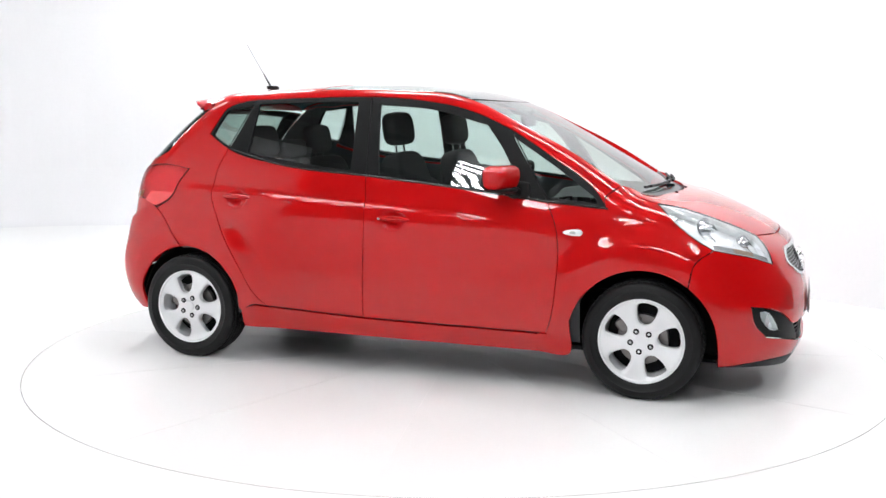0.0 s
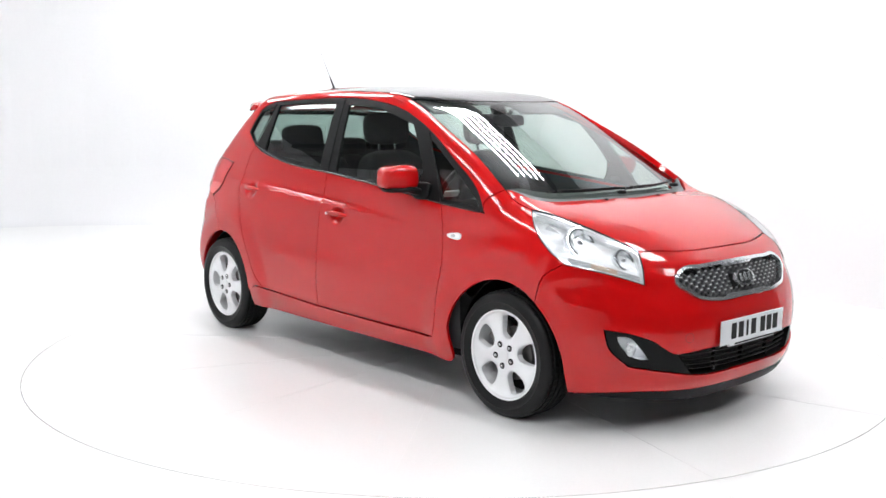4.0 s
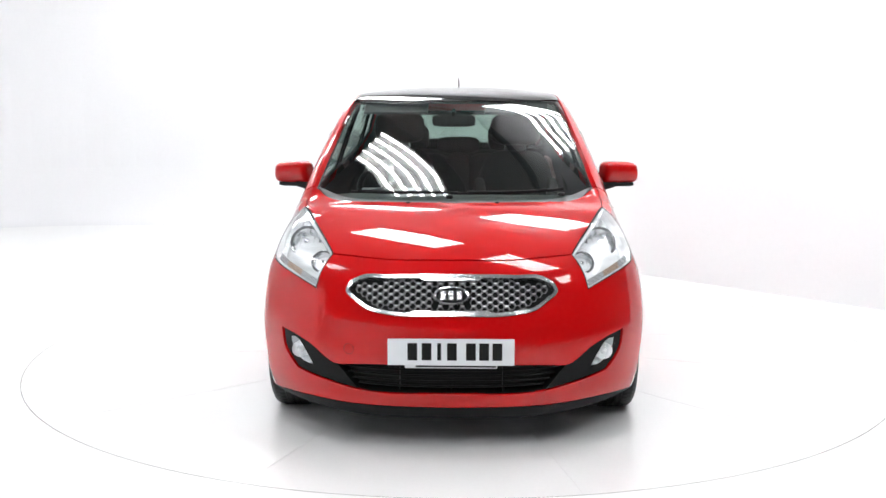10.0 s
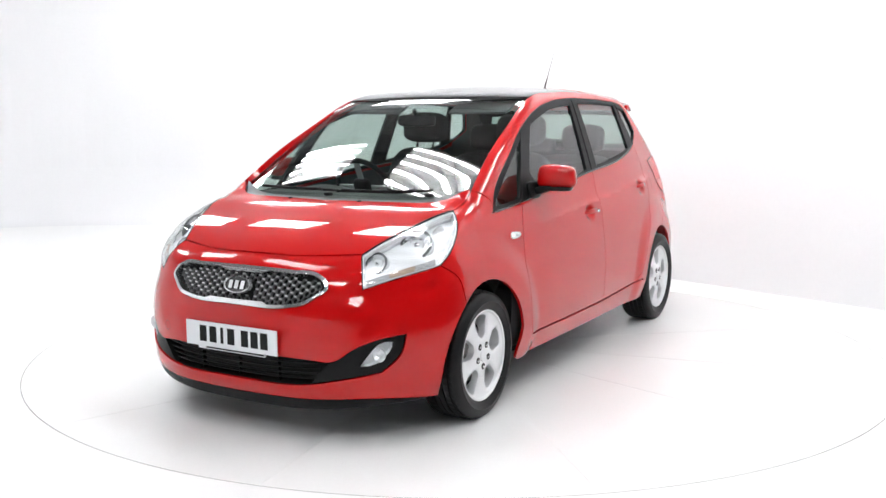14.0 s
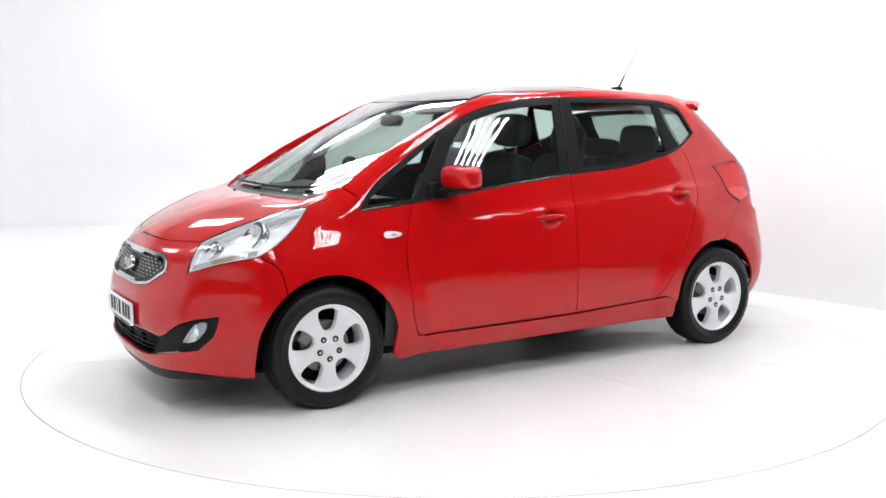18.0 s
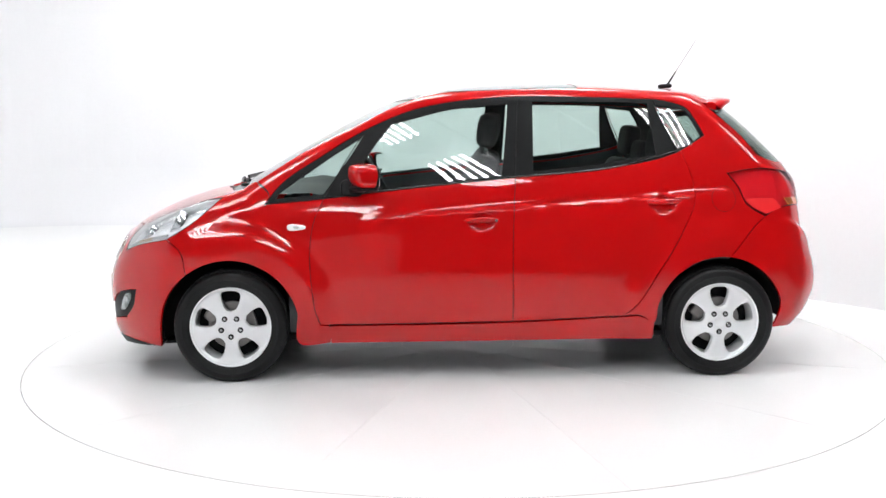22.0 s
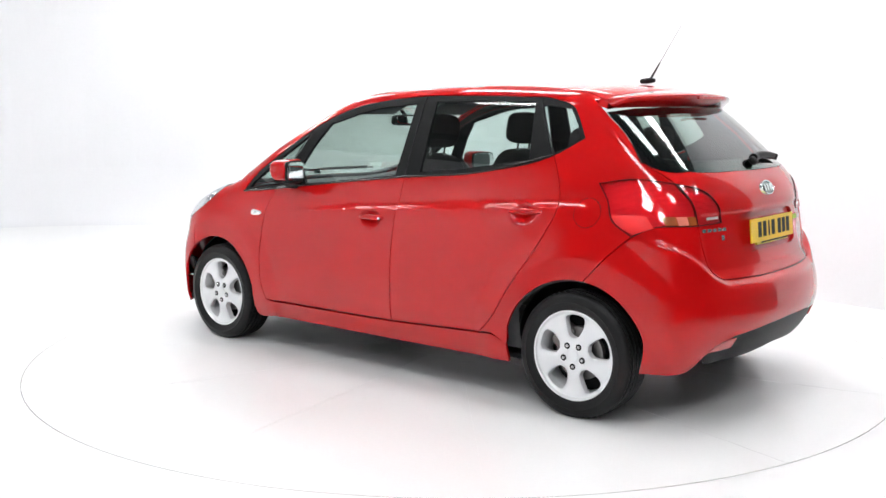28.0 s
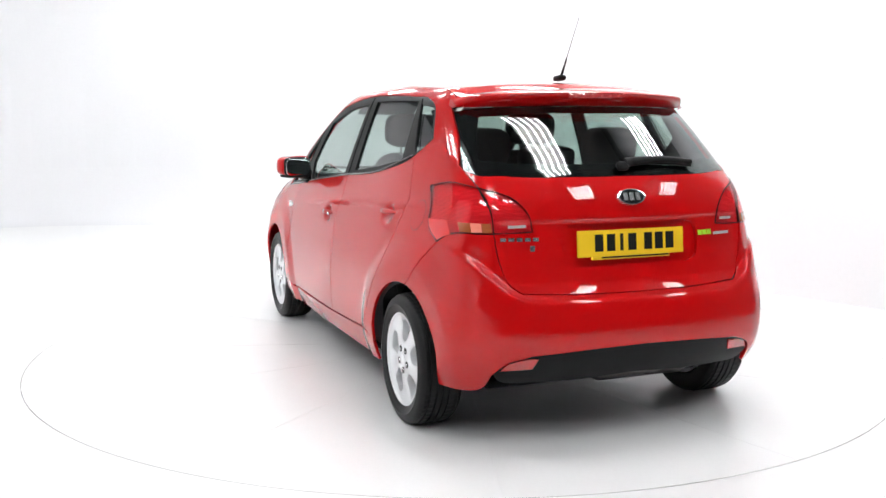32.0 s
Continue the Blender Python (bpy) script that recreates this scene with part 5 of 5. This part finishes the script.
def build_cabin():
    seat(.06, .36, .50, "front_seat", "dark cloth front seat with headrest")
    seat(-.03, -.36, .51, "front_seat", "dark cloth front seat with headrest")
    # rear bench
    bn = blob("rear_seat", pose(-.72, 0, .52), .27, .62, .10, FABRIC, car, "dark cloth rear bench with headrests", e=0.35, n=16)
    for y, w in ((.33, .30), (-.33, .30), (0, .09)):
        blob("backrest", pose(-.97, y, .84, 0, -16, 0), .08, w, .30, FABRIC, bn, e=0.4, n=14)
    for y, h in ((.36, 1.245), (-.36, 1.245), (0, 1.19)):
        blob("headrest", pose(-1.08, y, h, 0, -8, 0), .05, .15, .095 if y else .06, FABRIC, bn, e=0.5, n=12)
        for s in (-1, 1):
            pipe("headrest_post", [(-1.06, y + s * .05, 1.11), (-1.075, y + s * .05, h - .05)], .006, CHROME, bn)
    # dashboard
    ys = [-.69 + 1.38 * i / 24 for i in range(25)]
    vs, fs = [], []
    for y in ys:
        c = 1 - (y / .69) ** 2
        hood = .035 * math.exp(-((y + .36) / .15) ** 2)
        sec = [(1.16 + .12 * c, .958), (1.05 + .10 * c, .985), (.90, .990 + hood), (.80, .975 + hood), (.755, .93 + hood * .5), (.75, .80), (.80, .62), (.90, .50), (1.16, .50)]
        vs += [(x, y, z) for x, z in sec]
    k = 9
    for i in range(len(ys) - 1):
        fs += [(i * k + j, i * k + j + 1, (i + 1) * k + j + 1, (i + 1) * k + j) for j in range(k - 1)]
    dash = put("dashboard", vs, fs, CABIN, car, "dark grey moulded dashboard", smooth=True)
    for y in (-.62, -.10, .10, .62):
        box("air_vent", pose(.752, y, .90, 0, 6, 0), .02, .10, .06, SILVERTRIM, dash, bevel=.006)
    box("console", pose(.74, 0, .76, 0, -8, 0), .04, .22, .20, SILVERTRIM, dash, bevel=.01)
    # steering wheel
    M = pose(.52, -.36, .985, 0, -62, 0)
    bm = bmesh.new()
    n, k = 40, 10
    ring = [[bm.verts.new(((.178 + .016 * math.cos(2 * math.pi * j / k)) * math.cos(2 * math.pi * i / n), (.178 + .016 * math.cos(2 * math.pi * j / k)) * math.sin(2 * math.pi * i / n), .016 * math.sin(2 * math.pi * j / k))) for j in range(k)] for i in range(n)]
    for i in range(n):
        for j in range(k):
            bm.faces.new((ring[i][j], ring[(i + 1) % n][j], ring[(i + 1) % n][(j + 1) % k], ring[i][(j + 1) % k]))
    bmesh.ops.transform(bm, matrix=M, verts=bm.verts)
    sw = part("steering_wheel", bm, BLACK, car, "black three-spoke steering wheel", smooth=True)
    blob("boss", M @ pose(0, 0, -.01), .065, .06, .022, BLACK, sw, e=0.6, n=10)
    for a in (0, 180, 270):
        box("spoke", M @ pose(0, 0, -.006, 0, 0, a + 90) @ pose(.11, 0, 0), .12, .035, .014, SILVERTRIM, sw, bevel=.004)
    # inside mirror
    rv = blob("inside_mirror", pose(.50, -.012, 1.372, 0, -10, 0), .016, .122, .034, BLACK, car, "black inside mirror", e=0.45, n=12)
    blob("mirror_glass", pose(.4835, -.012, 1.372, 0, -10, 0), .002, .112, .027, MIRROR, rv, e=0.45, n=10)
    pipe("mirror_stalk", [(.50, -.012, 1.40), (.53, -.012, 1.43)], .012, BLACK, rv)
    # sun visors
    for y in (.34, -.34):
        box("sun_visor", pose(.37, y, 1.445, 0, 24, 0), .16, .36, .015, HEADLINERDARK, car, bevel=.006)
    # floor, bulkhead, load bay and underside
    box("floor_pan", pose(-.05, 0, .225), 2.3, 1.56, .03, LINER, car, bevel=.01)
    box("bulkhead", pose(1.02, 0, .60), .03, 1.30, .74, LINER, car)
    box("underbody", pose(.10, 0, .20), 3.30, 1.06, .04, LINER, car, bevel=.015)
    box("undertray", pose(1.48, 0, .168), .62, 1.22, .02, LINER, car, bevel=.006)
    box("engine_block", pose(1.48, 0, .42), .52, .98, .42, LINER, car, bevel=.03)
    box("load_floor", pose(-1.50, 0, .56), .72, 1.10, .04, CABIN, car, bevel=.01)
    box("parcel_shelf", pose(-1.42, 0, .985), .50, 1.10, .02, CABIN, car, bevel=.006)
    turned("silencer", [(.001, -.24), (.075, -.24), (.085, -.22), (.085, .22), (.075, .24), (.001, .24)], STEEL, car, pose(-1.60, -.22, .27), 24)
    for y in (.30, -.30, .12):
        box("jacking_rail", pose(.0, y, .165), 2.2, .06, .03, LINER, car, bevel=.008)


CORALLAMP = material("coral_lamp", (0.72, 0.014, 0.016), 0.3, 0.0, 1.0)
STEPPED = ribbed("stepped_reflector", (0.97, 0.98, 0.99), (0.86, 0.87, 0.88), 9.0)
STRIPGREY = ribbed("ribbed_grey_strip", (0.62, 0.63, 0.64), (0.16, 0.16, 0.17), 60.0)
STRIPAMBER = ribbed("ribbed_amber_strip", (0.55, 0.44, 0.36), (0.24, 0.15, 0.10), 60.0)
PALELAMP = material("pale_red_lamp", (0.76, 0.22, 0.15), 0.25, 0.0, 0.8)
REDLAMP = material("red_reflector", (0.42, 0.006, 0.008), 0.25, 0.0, 1.0)
REDLENS2 = material("red_bulb", (0.62, 0.03, 0.03), 0.1, 0.0, 1.0)
LAMPRIB = ribbed("ribbed_lamp_back", (0.98, 0.85, 0.84), (0.40, 0.22, 0.22), 60.0)
build_wheels()
build_front()
build_back()
build_sides()
build_cabin()
# ---------------------------------------------------------------- the turntable carries the car round
TURN0, TURN, OX, OY = -19.2264, -7.13342, -0.0546, -0.0071


def motions():
    rows_t, rows_c = [], []
    for i in range(33):
        a = TURN0 + TURN * i
        m = pose(0, 0, 0, 0, 0, a)
        rows_t.append((float(i), m))
        rows_c.append((float(i), m @ pose(OX, OY, 0)))
    walk(turntable, rows_t)
    walk(car, rows_c)


motions()
